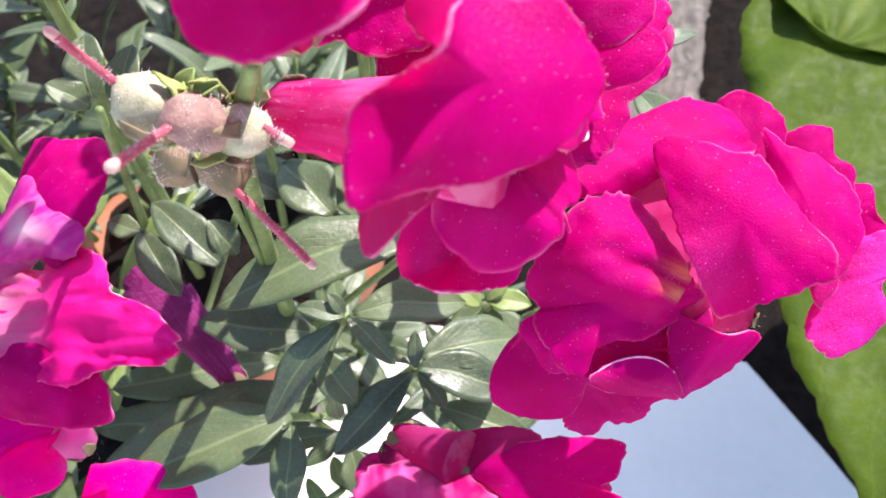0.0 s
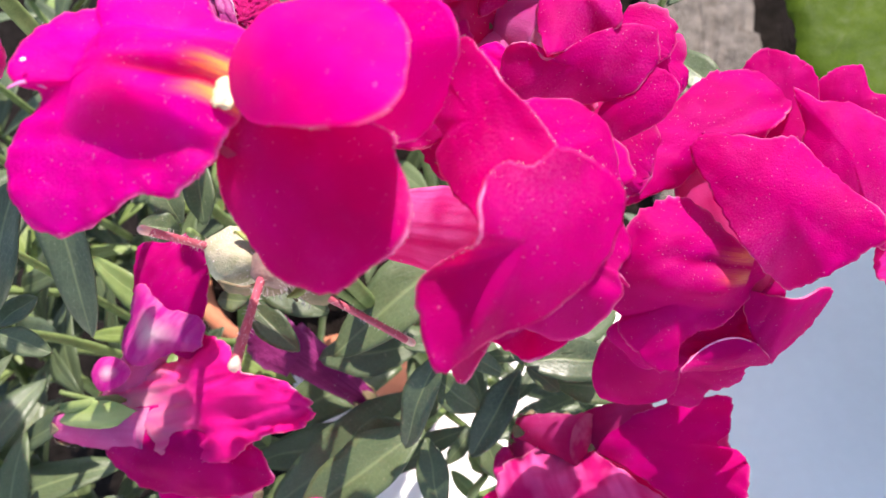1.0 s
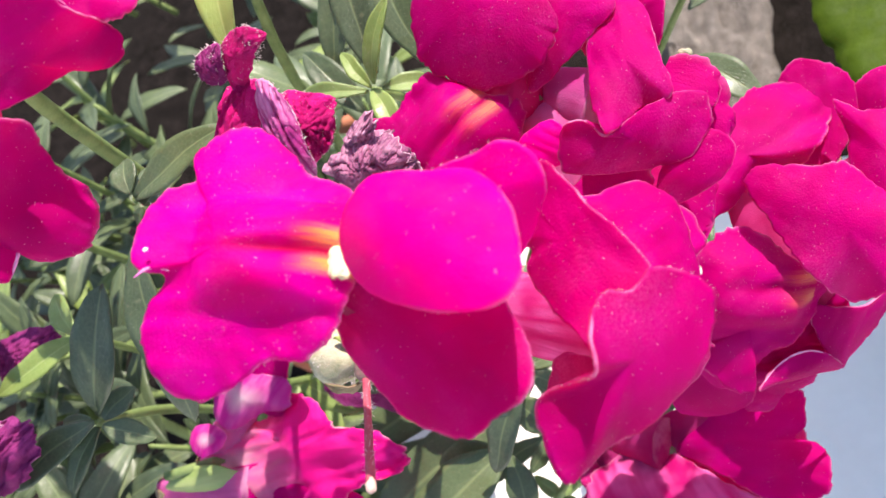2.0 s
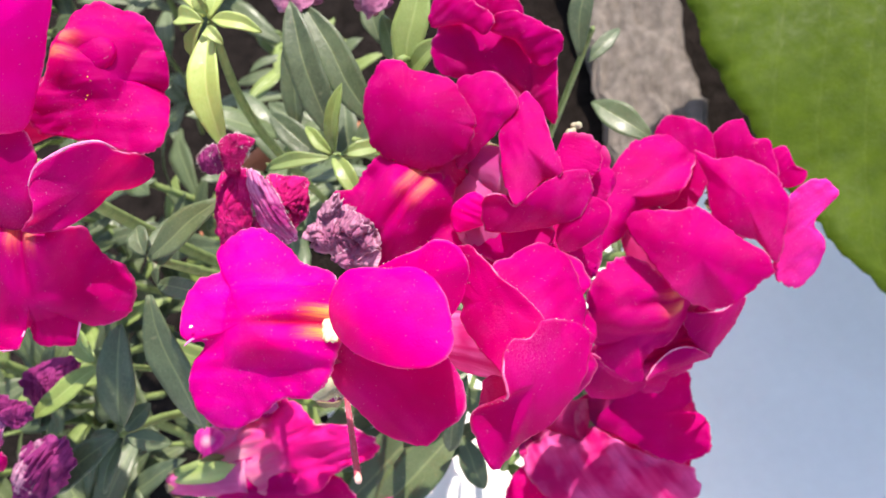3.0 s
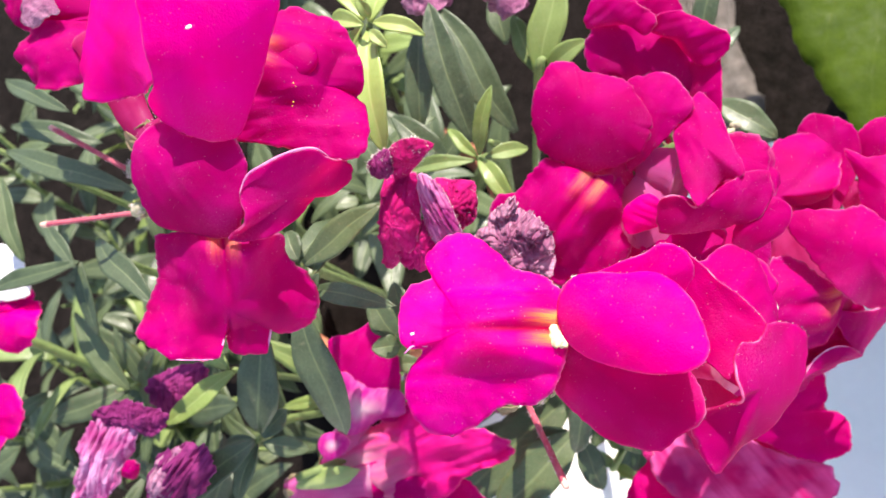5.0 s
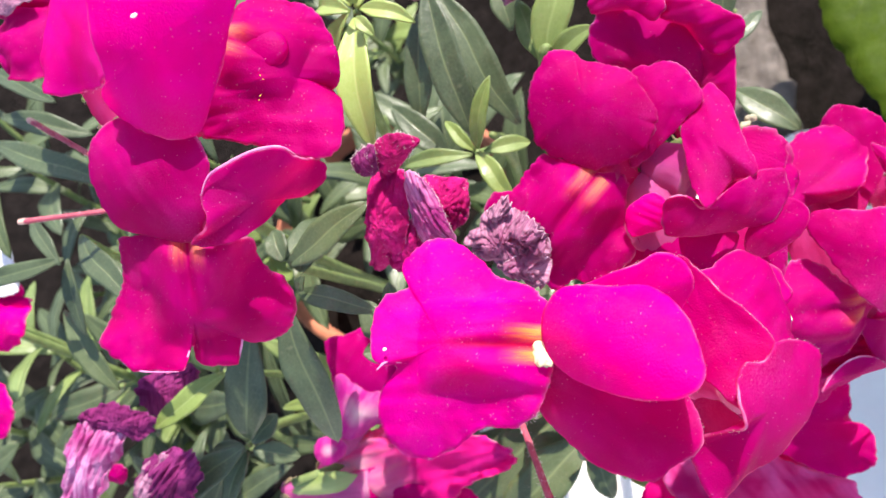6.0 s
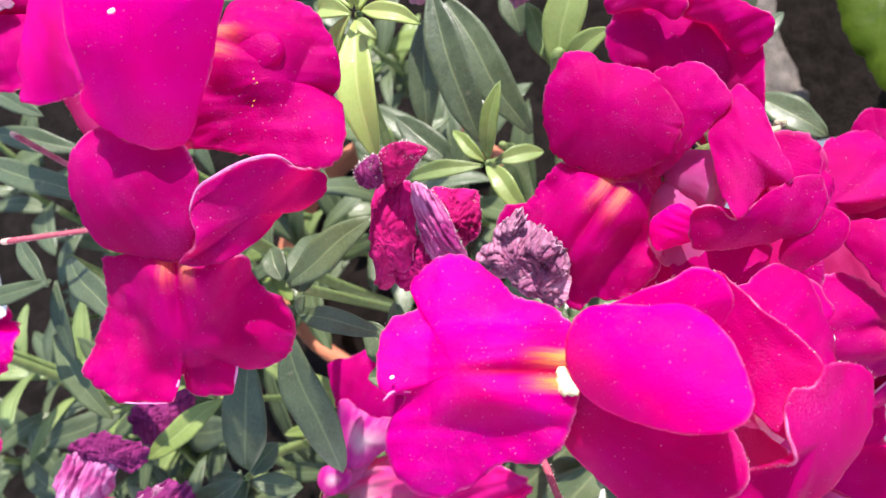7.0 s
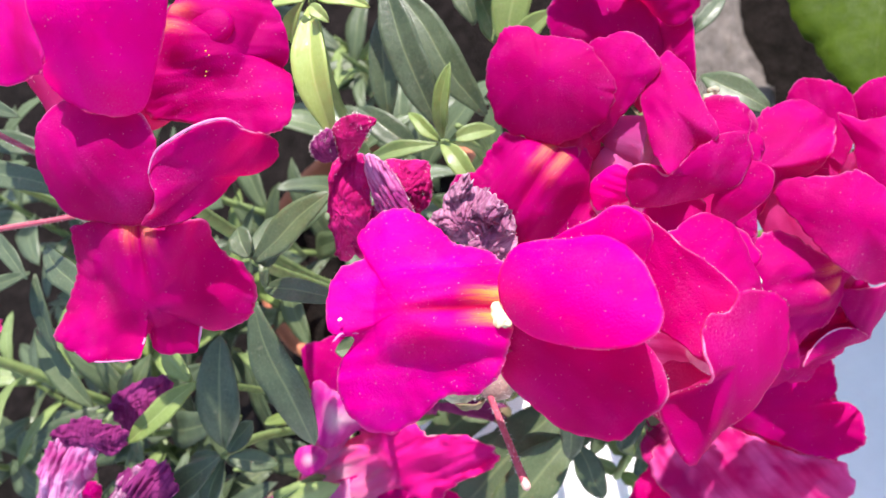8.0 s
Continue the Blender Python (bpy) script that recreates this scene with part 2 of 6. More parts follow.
LEAF = leaf_material("leaf_grey_green", (0.031, 0.051, 0.026), (0.100, 0.138, 0.074), (0.27, 0.33, 0.15), rough=0.40, gloss=0.6)
LEAF_FRESH = leaf_material("leaf_fresh_green", (0.085, 0.14, 0.035), (0.23, 0.31, 0.11), (0.42, 0.5, 0.2))
LEAF_TIP = leaf_material("leaf_yellow_green", (0.19, 0.29, 0.06), (0.35, 0.44, 0.16), (0.55, 0.6, 0.25))
LEAF_BROAD = leaf_material("leaf_broad", (0.030, 0.060, 0.001), (0.060, 0.101, 0.003), (0.15, 0.19, 0.035), rough=0.62, stains=0.0, gloss=0.15)
STEM = plain_material("stem_green", (0.10, 0.15, 0.045), (0.20, 0.26, 0.09), 300)
POD = plain_material("pod_green", (0.24, 0.25, 0.14), (0.47, 0.43, 0.32), 400, 0.7)
POD_BROWN = plain_material("pod_brown", (0.16, 0.085, 0.085), (0.36, 0.24, 0.19), 300, 0.7)
SEPAL = plain_material("sepal_dusky", (0.13, 0.12, 0.055), (0.24, 0.15, 0.10), 400, 0.7)
SEPAL_GREEN = plain_material("sepal_green", (0.20, 0.24, 0.06), (0.36, 0.38, 0.14), 400, 0.7)
STYLE = plain_material("style_red", (0.30, 0.035, 0.07), (0.46, 0.10, 0.14), 500, 0.55)
STIGMA = plain_material("style_tip", (0.50, 0.26, 0.23), (0.68, 0.45, 0.37), 600, 0.6)
CREAM = plain_material("throat_cream", (0.80, 0.55, 0.28), (0.87, 0.74, 0.54), 600, 0.5)
POLLEN = plain_material("pollen_yellow", (0.7, 0.38, 0.03), (0.8, 0.55, 0.08), 900, 0.8)
HAIR = plain_material("hair_white", (0.66, 0.48, 0.50), (0.82, 0.70, 0.70), 800, 0.4)
CRUST = plain_material("crust_pink", (0.70, 0.16, 0.42), (0.88, 0.55, 0.72), 1400, 0.7, 0.9, 0.0006)
RIM = plain_material("petal_rim", (0.60, 0.08, 0.34), (0.78, 0.34, 0.58), 900, 0.6)
FLAKE = plain_material("flake_white", (0.75, 0.7, 0.7), (0.85, 0.82, 0.82), 900, 0.5)
POT = plain_material("terracotta", (0.34, 0.11, 0.06), (0.48, 0.18, 0.10), 60, 0.85, 0.3)
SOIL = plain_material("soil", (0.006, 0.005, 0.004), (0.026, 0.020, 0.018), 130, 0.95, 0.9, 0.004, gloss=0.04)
SLAB = plain_material("slab_grey", (0.83, 0.795, 0.75), (0.90, 0.865, 0.82), 22, 0.7, 0.25, 0.0006)
CONCRETE = plain_material("concrete_rough", (0.105, 0.088, 0.076), (0.29, 0.250, 0.218), 120, 0.9, 0.9, 0.004, 8.0)


# this lip's magenta also has full sun worked into its base
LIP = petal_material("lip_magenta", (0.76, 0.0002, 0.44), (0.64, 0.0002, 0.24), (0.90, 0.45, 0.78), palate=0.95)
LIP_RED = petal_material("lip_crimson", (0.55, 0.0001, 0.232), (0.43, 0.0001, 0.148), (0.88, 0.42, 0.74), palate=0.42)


# ---- builders ----
def part(name, bm, material, parent=None, label="", at=(0, 0, 0), smooth=True, thick=0.0):
    """Links a bmesh as one mesh object, under a thing or part if given."""
    me = bpy.data.meshes.new(name)
    if smooth:
        for f in bm.faces:
            f.smooth = True
    bm.to_mesh(me)
    bm.free()
    me.materials.append(material)
    ob = new(name, me)
    ob.location = at
    if parent:
        ob.parent = parent
    if thick:
        md = ob.modifiers.new("thickness", "SOLIDIFY")
        md.thickness, md.offset = thick, 0.0
    return tagged(ob, label)


def thing(name, at, label, category, group=""):
    ob = new(name)
    ob.empty_display_size = 0.005
    ob.location = at
    return tagged(ob, label, category, group)


def frame_of(d, nrm):
    """Unit vectors along d, across it, and the normal nearest to nrm."""
    x = Vector(d).normalized()
    n = Vector(nrm) - x * x.dot(Vector(nrm))
    if n.length < 1e-6:
        n = x.orthogonal()
    n.normalize()
    return x, n.cross(x), n


def grid_mesh(nu, nv, point):
    """A sheet of nu x nv faces; point(u, v) with u in 0..1 and v in -1..1."""
    bm = bmesh.new()
    uvl = bm.loops.layers.uv.new("UVMap")
    vs = [[bm.verts.new(point(i / nu, 2 * j / nv - 1)) for j in range(nv + 1)] for i in range(nu + 1)]
    for i in range(nu):
        for j in range(nv):
            f = bm.faces.new((vs[i][j], vs[i + 1][j], vs[i + 1][j + 1], vs[i][j + 1]))
            for lp, (a, b) in zip(f.loops, ((i, j), (i + 1, j), (i + 1, j + 1), (i, j + 1))):
                lp[uvl].uv = (a / nu, b / nv)
    return bm


UP = (-0.05, -0.25, 0.95)


def lobe_mesh(base, tip, width, nrm=UP, arch=0.12, cup=0.25, curl=0.0, neck=0.8, ruffle=0.05, seed=0, peak=0.55, point_=0.0, crumple=0.0, bite=0.0, o=(0, 0, 0)):
    """A petal lobe from base to tip. arch lifts its middle, cup bends its sides down, curl bends its tip down."""
    base, tip, o = Vector(base), Vector(tip), Vector(o)
    length = (tip - base).length
    x, s, n = frame_of(tip - base, nrm)
    half = width / 2
    shift = Vector((seed * 1.37, seed * 0.71, seed * 2.13))

    def point(u, v):
        if u < peak:
            k = u / peak
            h = neck + (1 - neck) * math.sin(k * math.pi / 2)
        else:
            k = (u - peak) / (1 - peak)
            h = max(0.0, 1 - k ** 2) ** (0.5 + 0.5 * point_)
        ang = math.atan2(v * h, u - 0.35)
        far = max(abs(v) ** 2.5, u ** 5)
        rim = noise.noise(Vector((math.cos(ang) * 2.2, math.sin(ang) * 2.2, 0)) + shift)
        fine = noise.noise(Vector((math.cos(ang) * 8, math.sin(ang) * 8, 3)) + shift)
        grow = 1 + 0.16 * rim * min(1, u * 2) + 0.09 * fine * far
        across = half * h * v * grow
        if bite and v * bite > 0:
            across *= 1 - abs(bite) * math.exp(-((u - 0.45) / 0.16) ** 2) * abs(v)
        along = length * u * (1 + (0.10 * rim + 0.08 * fine) * u * u * min(1, h * 1.4))
        wave = noise.noise(Vector((along * 130, across * 130, seed * 3.1)))
        wave2 = noise.noise(Vector((along * 330, across * 330, seed * 5.3)))
        lift = length * arch * 4 * u * (1 - u) - half * cup * (v * h) ** 2 * min(1, 0.3 + u) - length * curl * u ** 3
        lift += width * ruffle * (wave * (0.5 + 1.3 * far) + wave2 * (0.15 + 1.0 * far))
        if crumple:
            w3 = noise.noise(Vector((along * 620, across * 620, seed)))
            w4 = 1 - 2 * abs(noise.noise(Vector((along * 380, across * 380, seed + 9))))
            lift += crumple * (w3 * 0.6 + w4)
            across *= 1 + 0.25 * w3
        return base + x * along + s * across + n * lift - o

    return grid_mesh(28, 28, point)


def loft(rings):
    """A closed skin through rings of equal count."""
    bm = bmesh.new()
    uvl = bm.loops.layers.uv.new("UVMap")
    vs = [[bm.verts.new(p) for p in ring] for ring in rings]
    m = len(vs[0])
    for i in range(len(vs) - 1):
        for j in range(m):
            k = (j + 1) % m
            f = bm.faces.new((vs[i][j], vs[i][k], vs[i + 1][k], vs[i + 1][j]))
            for lp, (a, b) in zip(f.loops, ((i, j), (i, j + 1), (i + 1, j + 1), (i + 1, j))):
                lp[uvl].uv = (a / (len(vs) - 1), b / m)
    bm.faces.new(list(reversed(vs[0])))
    bm.faces.new(vs[-1])
    return bm


def tube_mesh(points, radii, o=(0, 0, 0), sides=10, steps=6, wobble=0.0, flat=1.0, seed=0):
    """A round, tapering stalk along a smooth line through the points."""
    pts = [Vector(p) - Vector(o) for p in points]
    line, rad = [], []
    for i in range(len(pts) - 1):
        p0, p1, p2, p3 = pts[max(i - 1, 0)], pts[i], pts[i + 1], pts[min(i + 2, len(pts) - 1)]
        for k in range(steps):
            w = k / steps
            line.append(0.5 * (2 * p1 + (p2 - p0) * w + (2 * p0 - 5 * p1 + 4 * p2 - p3) * w * w + (3 * p1 - p0 - 3 * p2 + p3) * w ** 3))
            rad.append(radii[i] * (1 - w) + radii[i + 1] * w)
    line.append(pts[-1])
    rad.append(radii[-1])
    rings = []
    side = (line[1] - line[0]).orthogonal().normalized()
    for i, p in enumerate(line):
        d = (line[min(i + 1, len(line) - 1)] - line[max(i - 1, 0)]).normalized()
        side = (side - d * side.dot(d)).normalized()
        up = d.cross(side)
        ring = []
        for j in range(sides):
            a = 2 * math.pi * j / sides
            r = rad[i] * (1 + wobble * noise.noise(Vector((i * 0.6, math.cos(a) * 1.5, math.sin(a) * 1.5 + seed))))
            ring.append(p + side * (r * math.cos(a)) + up * (r * flat * math.sin(a)))
        rings.append(ring)
    return loft(rings)


def blob_mesh(centre, axes, o=(0, 0, 0), rough=0.15, freq=120.0, seed=0, level=3):
    """A lumpy, creased body; axes are three vectors of its half sizes."""
    bm = bmesh.new()
    uvl = bm.loops.layers.uv.new("UVMap")
    bmesh.ops.create_icosphere(bm, subdivisions=level, radius=1)
    ax = [Vector(a) for a in axes]
    c = Vector(centre) - Vector(o)
    for vt in bm.verts:
        q = vt.co.copy()
        p = ax[0] * q.x + ax[1] * q.y + ax[2] * q.z
        k = noise.noise(p * freq + Vector((seed, seed * 2, 0)))
        crease = abs(noise.noise(p * freq * 1.7 + Vector((0, seed, 7))))
        vt.co = c + p * (1 + rough * (k * 1.6 - crease * 1.8))
    for f in bm.faces:
        for lp in f.loops:
            q = lp.vert.co - c
            lp[uvl].uv = (0.5 + 0.4 * math.atan2(q.y, q.x) / math.pi, 0.5 + q.z * 40)
    return bm


def smooth_line(pts, steps):
    """A smooth open line through the points."""
    out = []
    for i in range(len(pts) - 1):
        p0, p1, p2, p3 = pts[max(i - 1, 0)], pts[i], pts[i + 1], pts[min(i + 2, len(pts) - 1)]
        for k in range(steps):
            w = k / steps
            out.append(0.5 * (2 * p1 + (p2 - p0) * w + (2 * p0 - 5 * p1 + 4 * p2 - p3) * w * w + (3 * p1 - p0 - 3 * p2 + p3) * w ** 3))
    return out + [pts[-1]]


def lip_mesh(base, lobes, nrm=UP, arch=0.08, fold=0.10, notch=0.76, ruffle=0.5, seed=0, palate=None, o=(0, 0, 0), rows=22, core=0.58, mouth=0.0, cushion=0.06, bow=0.22):
    """One lip of a blossom: a sheet that spreads from the throat into round lobes, given as (tip, width[, normal]).
    palate: (end, width, height) of the swelling that closes the throat."""
    base, o, nrm = Vector(base), Vector(o), Vector(nrm).normalized()
    margin, middles, gaps = [], [], []
    for lb in lobes:
        tip, width = Vector(lb[0]), lb[1] * 1.22
        d = tip - base
        x, s, n = frame_of(d, lb[2] if len(lb) > 2 else nrm)
        c = base + d * core
        fan = [c + d * ((1 - core) * math.cos(q)) + s * (width / 2 * math.sin(q)) for q in (-2.1, -1.6, -1.15, -0.7, -0.3, 0.0, 0.3, 0.7, 1.15, 1.6, 2.1)]
        margin.append(fan)
        middles.append(c)
    # run the margin in one sense
    if len(lobes) > 1:
        first = (margin[0][-1] - middles[1]).length
        if (margin[0][0] - middles[1]).length < first:
            margin = [list(reversed(f)) for f in margin]
    last = len(margin) - 1
    margin = [f[1 if i else 0:-1 if i < last else None] for i, f in enumerate(margin)]
    axis = sum((Vector(lb[0]) - base for lb in lobes), Vector()).normalized()
    side = frame_of(axis, nrm)[1]
    if side.dot(margin[-1][-1] - margin[0][0]) < 0:
        side = -side
    mouth = mouth or 0.62 * abs(side.dot(margin[-1][-1] - margin[0][0]))
    line = [base - side * mouth / 2 + axis * mouth * bow]
    for i, fan in enumerate(margin):
        line += fan
        if i + 1 < len(margin):
            gap = (fan[-1] + margin[i + 1][0]) / 2
            line[-1] = line[-1].lerp(gap, 0.5)
            gaps.append(base + (gap - base) * notch / 0.62)
            line.append(gaps[-1])
            margin[i + 1][0] = margin[i + 1][0].lerp(gap, 0.5)
    line.append(base + side * mouth / 2 + axis * mouth * bow)
    rim = smooth_line(line, 6)
    m = len(rim) - 1
    shift = Vector((seed * 1.37, seed * 0.71, seed * 2.13))
    size = sum((Vector(lb[0]) - base).length for lb in lobes) / len(lobes)
    if palate:
        pd = Vector(palate[0]) - base
        plen = pd.length
        px, ps, pnrm = frame_of(pd, nrm)
    bm = bmesh.new()
    uvl = bm.loops.layers.uv.new("UVMap")
    uvp = bm.loops.layers.uv.new("Palate")
    grid, where = [], {}
    for i in range(rows + 1):
        r = i / rows
        row = []
        for k in range(m + 1):
            # the sheet starts on the curved rim of the tube, not in a point
            w = min(1, max(-1, 2.2 * (k / m - 0.5)))
            b0 = base + side * (mouth / 2 * math.sin(w * math.pi / 2)) + axis * (mouth * bow * w * w)
            e = rim[k] - b0
            p = b0 + e * r
            out = r ** 3
            fine = noise.noise(rim[k] * 230 + shift) * 0.07 + noise.noise(rim[k] * 620 + shift) * 0.03
            p += e * (fine * out)
            broad = noise.noise(p * 75 + shift) * 0.10 + noise.noise(p * 190 + shift) * 0.05
            edge = noise.noise(p * 240 + shift) * 0.20 + noise.noise(p * 560 + shift) * 0.09
            lift = e.length * arch * 4 * r * (1 - r) + size * ruffle * (broad * min(1, r * 2) + edge * out)
            # creases run out to the notches
            near = min((p - c).length for c in middles) / size
            lift += size * cushion * math.exp(-(near / 0.30) ** 2)
            gap = min(((rim[k] - g).length for g in gaps), default=9) / size
            lift -= size * fold * min(1, r * 1.5) * math.exp(-(gap / 0.14) ** 2)
            ua, ul = 9.0, 9.0
            if palate:
                q = p - base
                ua, ul = q.dot(px) / plen, q.dot(ps) / palate[1] * 2
                if -0.25 < ua < 1.3 and abs(ul) < 1.5:
                    rise = min(1, max(0, (ua + 0.1) / 0.35))
                    body = rise * rise * (3 - 2 * rise) * max(0, 1 - max(0, ua) ** 5)
                    dent = 0.42 * math.exp(-(ul / 0.2) ** 2) * max(0.0, 1.05 - ua)
                    lift += palate[2] * body * math.exp(-(ul / 0.8) ** 6) * (1 - dent)
            p = p + nrm * lift
            vt = bm.verts.new(p - o)
            where[vt] = (r, k / m, ua, ul)
            row.append(vt)
        grid.append(row)
    for i in range(rows):
        for k in range(m):
            f = bm.faces.new((grid[i][k], grid[i + 1][k], grid[i + 1][k + 1], grid[i][k + 1]))
            for lp in f.loops:
                w = where[lp.vert]
                lp[uvl].uv, lp[uvp].uv = w[:2], w[2:]
    return bm


def sheet_mesh(rim, swell=0.0015, seed=0, ruffle=0.5, crumple=0.0, pleat=0.0, palate=None, serrate=1.0, o=(0, 0, 0), rows=20, steps=9):
    """A free petal: its rim runs smoothly through a few points, the first where it is attached; swell bulges its middle.
    palate: (start, end, width, height) of the swelling that closes the throat."""
    pts = [Vector(p) for p in rim]
    o = Vector(o)
    c = sum(pts, Vector()) / len(pts)
    n = sum(((p - c).cross(q - c) for p, q in zip(pts, pts[1:] + pts[:1])), Vector()).normalized()
    if n.dot(Vector(UP)) < 0:
        n = -n
    line, count = [], len(pts)
    for i in range(count):
        p0, p1, p2, p3 = pts[i - 1], pts[i], pts[(i + 1) % count], pts[(i + 2) % count]
        for k in range(steps):
            w = k / steps
            line.append(0.5 * (2 * p1 + (p2 - p0) * w + (2 * p0 - 5 * p1 + 4 * p2 - p3) * w * w + (3 * p1 - p0 - 3 * p2 + p3) * w ** 3))
    m = len(line)
    size = sum((p - c).length for p in line) / m
    shift = Vector((seed * 1.37, seed * 0.71, seed * 2.13))
    x, s, _n = frame_of(c - pts[0], n)
    if palate:
        start = Vector(palate[0])
        pd = Vector(palate[1]) - start
        px, ps, _n = frame_of(pd, n)
    bm = bmesh.new()
    uvl = bm.loops.layers.uv.new("UVMap")
    uvp = bm.loops.layers.uv.new("Palate")
    where, grid = {}, []
    for i in range(rows + 1):
        r = i / rows
        row = []
        for k in range(m if i else 1):
            e = line[k] - c
            up = n * e.dot(n)
            flat = e - up
            jag = (0.05 * noise.noise(line[k] * 330 + shift) + 0.04 * noise.noise(line[k] * 900 + shift) + 0.03 * noise.noise(line[k] * 2300 + shift)) * serrate * r ** 5
            p = c + flat * (r * (1 + jag)) + up * r * r
            lift = swell * (1 - r * r)
            lift += size * ruffle * (0.13 * noise.noise(p * 70 + shift) * (0.5 + r) + 0.10 * noise.noise(p * 150 + shift) * (0.4 + r) + (0.13 * noise.noise(p * 300 + shift) + 0.06 * noise.noise(p * 700 + shift)) * r ** 3)
            # shallow creases that fan out from the base
            lift += size * 0.07 * ruffle * noise.noise(Vector((flat.dot(s) * r / size * 4.5, flat.dot(x) * r / size * 0.8, seed)))
            if pleat:
                # narrow folds that run along the petal
                lift += size * pleat * (0.3 - abs(noise.noise(Vector((flat.dot(s) * r / size * 7, flat.dot(x) * r / size * 1.1, seed + 5))))) * min(1, r * 3)
            if crumple:
                # folds run out from the base, like crushed paper
                a0 = 2 * math.pi * k / m + 0.5 * noise.noise(p * 300 + shift)
                d = Vector((math.cos(a0), math.sin(a0), r * 0.35))
                lift += crumple * 1.7 * (1.2 - 3.4 * abs(noise.noise(d * 2.4 + shift)) * r - 1.8 * abs(noise.noise(d * 6 + shift)) * r + 1.2 * noise.noise(p * 380 + shift) - 0.8 * abs(noise.noise(p * 1100 + shift)))
            # 10 and up: how far from the point where the petal is attached
            ua, ul = 10 + (p - pts[0]).length / (2 * size), 9.0
            if palate:
                q = p - start
                ua, ul = q.dot(px) / pd.length, q.dot(ps) / palate[2] * 2
                rise = min(1, max(0, (ua + 0.1) / 0.35))
                body = rise * rise * (3 - 2 * rise) * max(0, 1 - max(0, min(1, ua / 1.12)) ** 5)
                dent = 0.5 * math.exp(-(ul / 0.17) ** 2) * max(0.0, 1.05 - ua)
                lift += palate[3] * body * math.exp(-(ul / 0.88) ** 6) * (1 - dent)
            vt = bm.verts.new(p + n * lift - o)
            where[vt] = (r, 0.5 + 0.18 * flat.dot(s) * r / size, ua, ul)
            row.append(vt)
        grid.append(row)
    for i in range(rows):
        for k in range(m):
            j = (k + 1) % m
            f = bm.faces.new((grid[0][0], grid[1][k], grid[1][j]) if i == 0 else (grid[i][k], grid[i + 1][k], grid[i + 1][j], grid[i][j]))
            for lp in f.loops:
                w = where[lp.vert]
                lp[uvl].uv, lp[uvp].uv = w[:2], w[2:]
    return bm


def S(name, rim, swell=0.0015, **kw):
    return dict(name=name, rim=rim, swell=swell, **kw)


def petal_shape(kw, o):
    """Picks the builder that suits the description of a petal."""
    return (sheet_mesh if "rim" in kw else lobe_mesh)(o=o, **kw)


def leaf_mesh(base, tip, width, nrm=UP, fold=0.18, droop=0.12, seed=0, o=(0, 0, 0), widest=0.45, nu=16, nv=8, wave=0.03):
    """A lance-shaped leaf, folded a little along its midrib and bent down towards the tip."""
    base, tip, o = Vector(base), Vector(tip), Vector(o)
    length = (tip - base).length
    x, s, n = frame_of(tip - base, nrm)
    half = width / 2

    def point(u, v):
        if u < widest:
            h = 0.16 + 0.84 * math.sin(u / widest * math.pi / 2)
        else:
            h = math.cos((u - widest) / (1 - widest) * math.pi / 2) ** 0.62
        ripple = noise.noise(Vector((u * 4 + seed, v, seed * 1.7)))
        bend = noise.noise(Vector((u * 1.6, seed * 2.3, 4)))
        lift = length * droop * 4 * u * (1 - u) + half * h * fold * abs(v) + width * wave * ripple * 3 * abs(v)
        return base + x * (length * u) + s * (half * h * v * (1 + 0.12 * ripple) + length * 0.06 * bend * math.sin(math.pi * u)) + n * lift - o

    return grid_mesh(nu, nv, point)


def flower(spike, calyx, throat, upper=None, lower=None, extra=(), petal=None, lip=None, tube=None, radii=(0.0030, 0.0048, 0.0055), label="", thick=0.0004, rim_hairs=0):
    """A blossom on a spike: tube, upper lip, lower lip with its palate, and single lobes that stand apart.
    upper, lower: dicts for lip_mesh."""
    petal, tube, lip = petal or PETAL, tube or TUBE, lip or LIP
    at = Vector(throat)
    c = Vector(calyx)
    sd = at.x * 911 + at.y * 577
    fl = part("flower", tube_mesh([c, (c + at) / 2, at], radii, at, 16, 6, 0.12, 0.85), tube, spike, label, at - spike.location)
    for nm, kw, mt in (("upper_lip", upper, petal), ("lower_lip", lower, lip)):
        if kw:
            kw = dict(kw)
            mt = kw.pop("material", mt)
            kw.setdefault("seed", sd + len(nm) + ord(nm[0]))
            part(nm, lip_mesh(o=at, **kw), mt, fl, "", thick=thick)
    for i, lb in enumerate(extra):
        kw = dict(lb)
        nm, mt = kw.pop("name"), kw.pop("material", petal)
        kw.setdefault("seed", i * 3.7 + sd)
        petal_part = part(nm, petal_shape(kw, at), mt, fl, "", thick=thick)
        if rim_hairs and "rim" in kw:
            ring = [Vector(p) - at for p in kw["rim"]]
            hairs("rim_fuzz", smooth_line(ring + ring[:1], 4), 0.0001, 0.00022, rim_hairs, i + int(sd), petal_part, (0, 0, 0))
    d = (at - c).normalized()
    for k in range(5):
        a = k * 2 * math.pi / 5
        r, q, _ = frame_of(d.orthogonal(), d)
        out = r * math.cos(a) + d.cross(r) * math.sin(a)
        b0 = c - d * 0.001 + out * radii[0] * 0.6
        part("sepal", leaf_mesh(b0, c + d * 0.004 + out * radii[0] * 1.3, 0.0026, out, 0.1, 0.1, k, at, nu=8, nv=4), SEPAL, fl, thick=0.0003)
    hairs("tube_fuzz", [c - at, (c - at) * 0.5, Vector((0, 0, 0))], radii[1], 0.00028, 170, int(sd), fl, (0, 0, 0))
    return fl


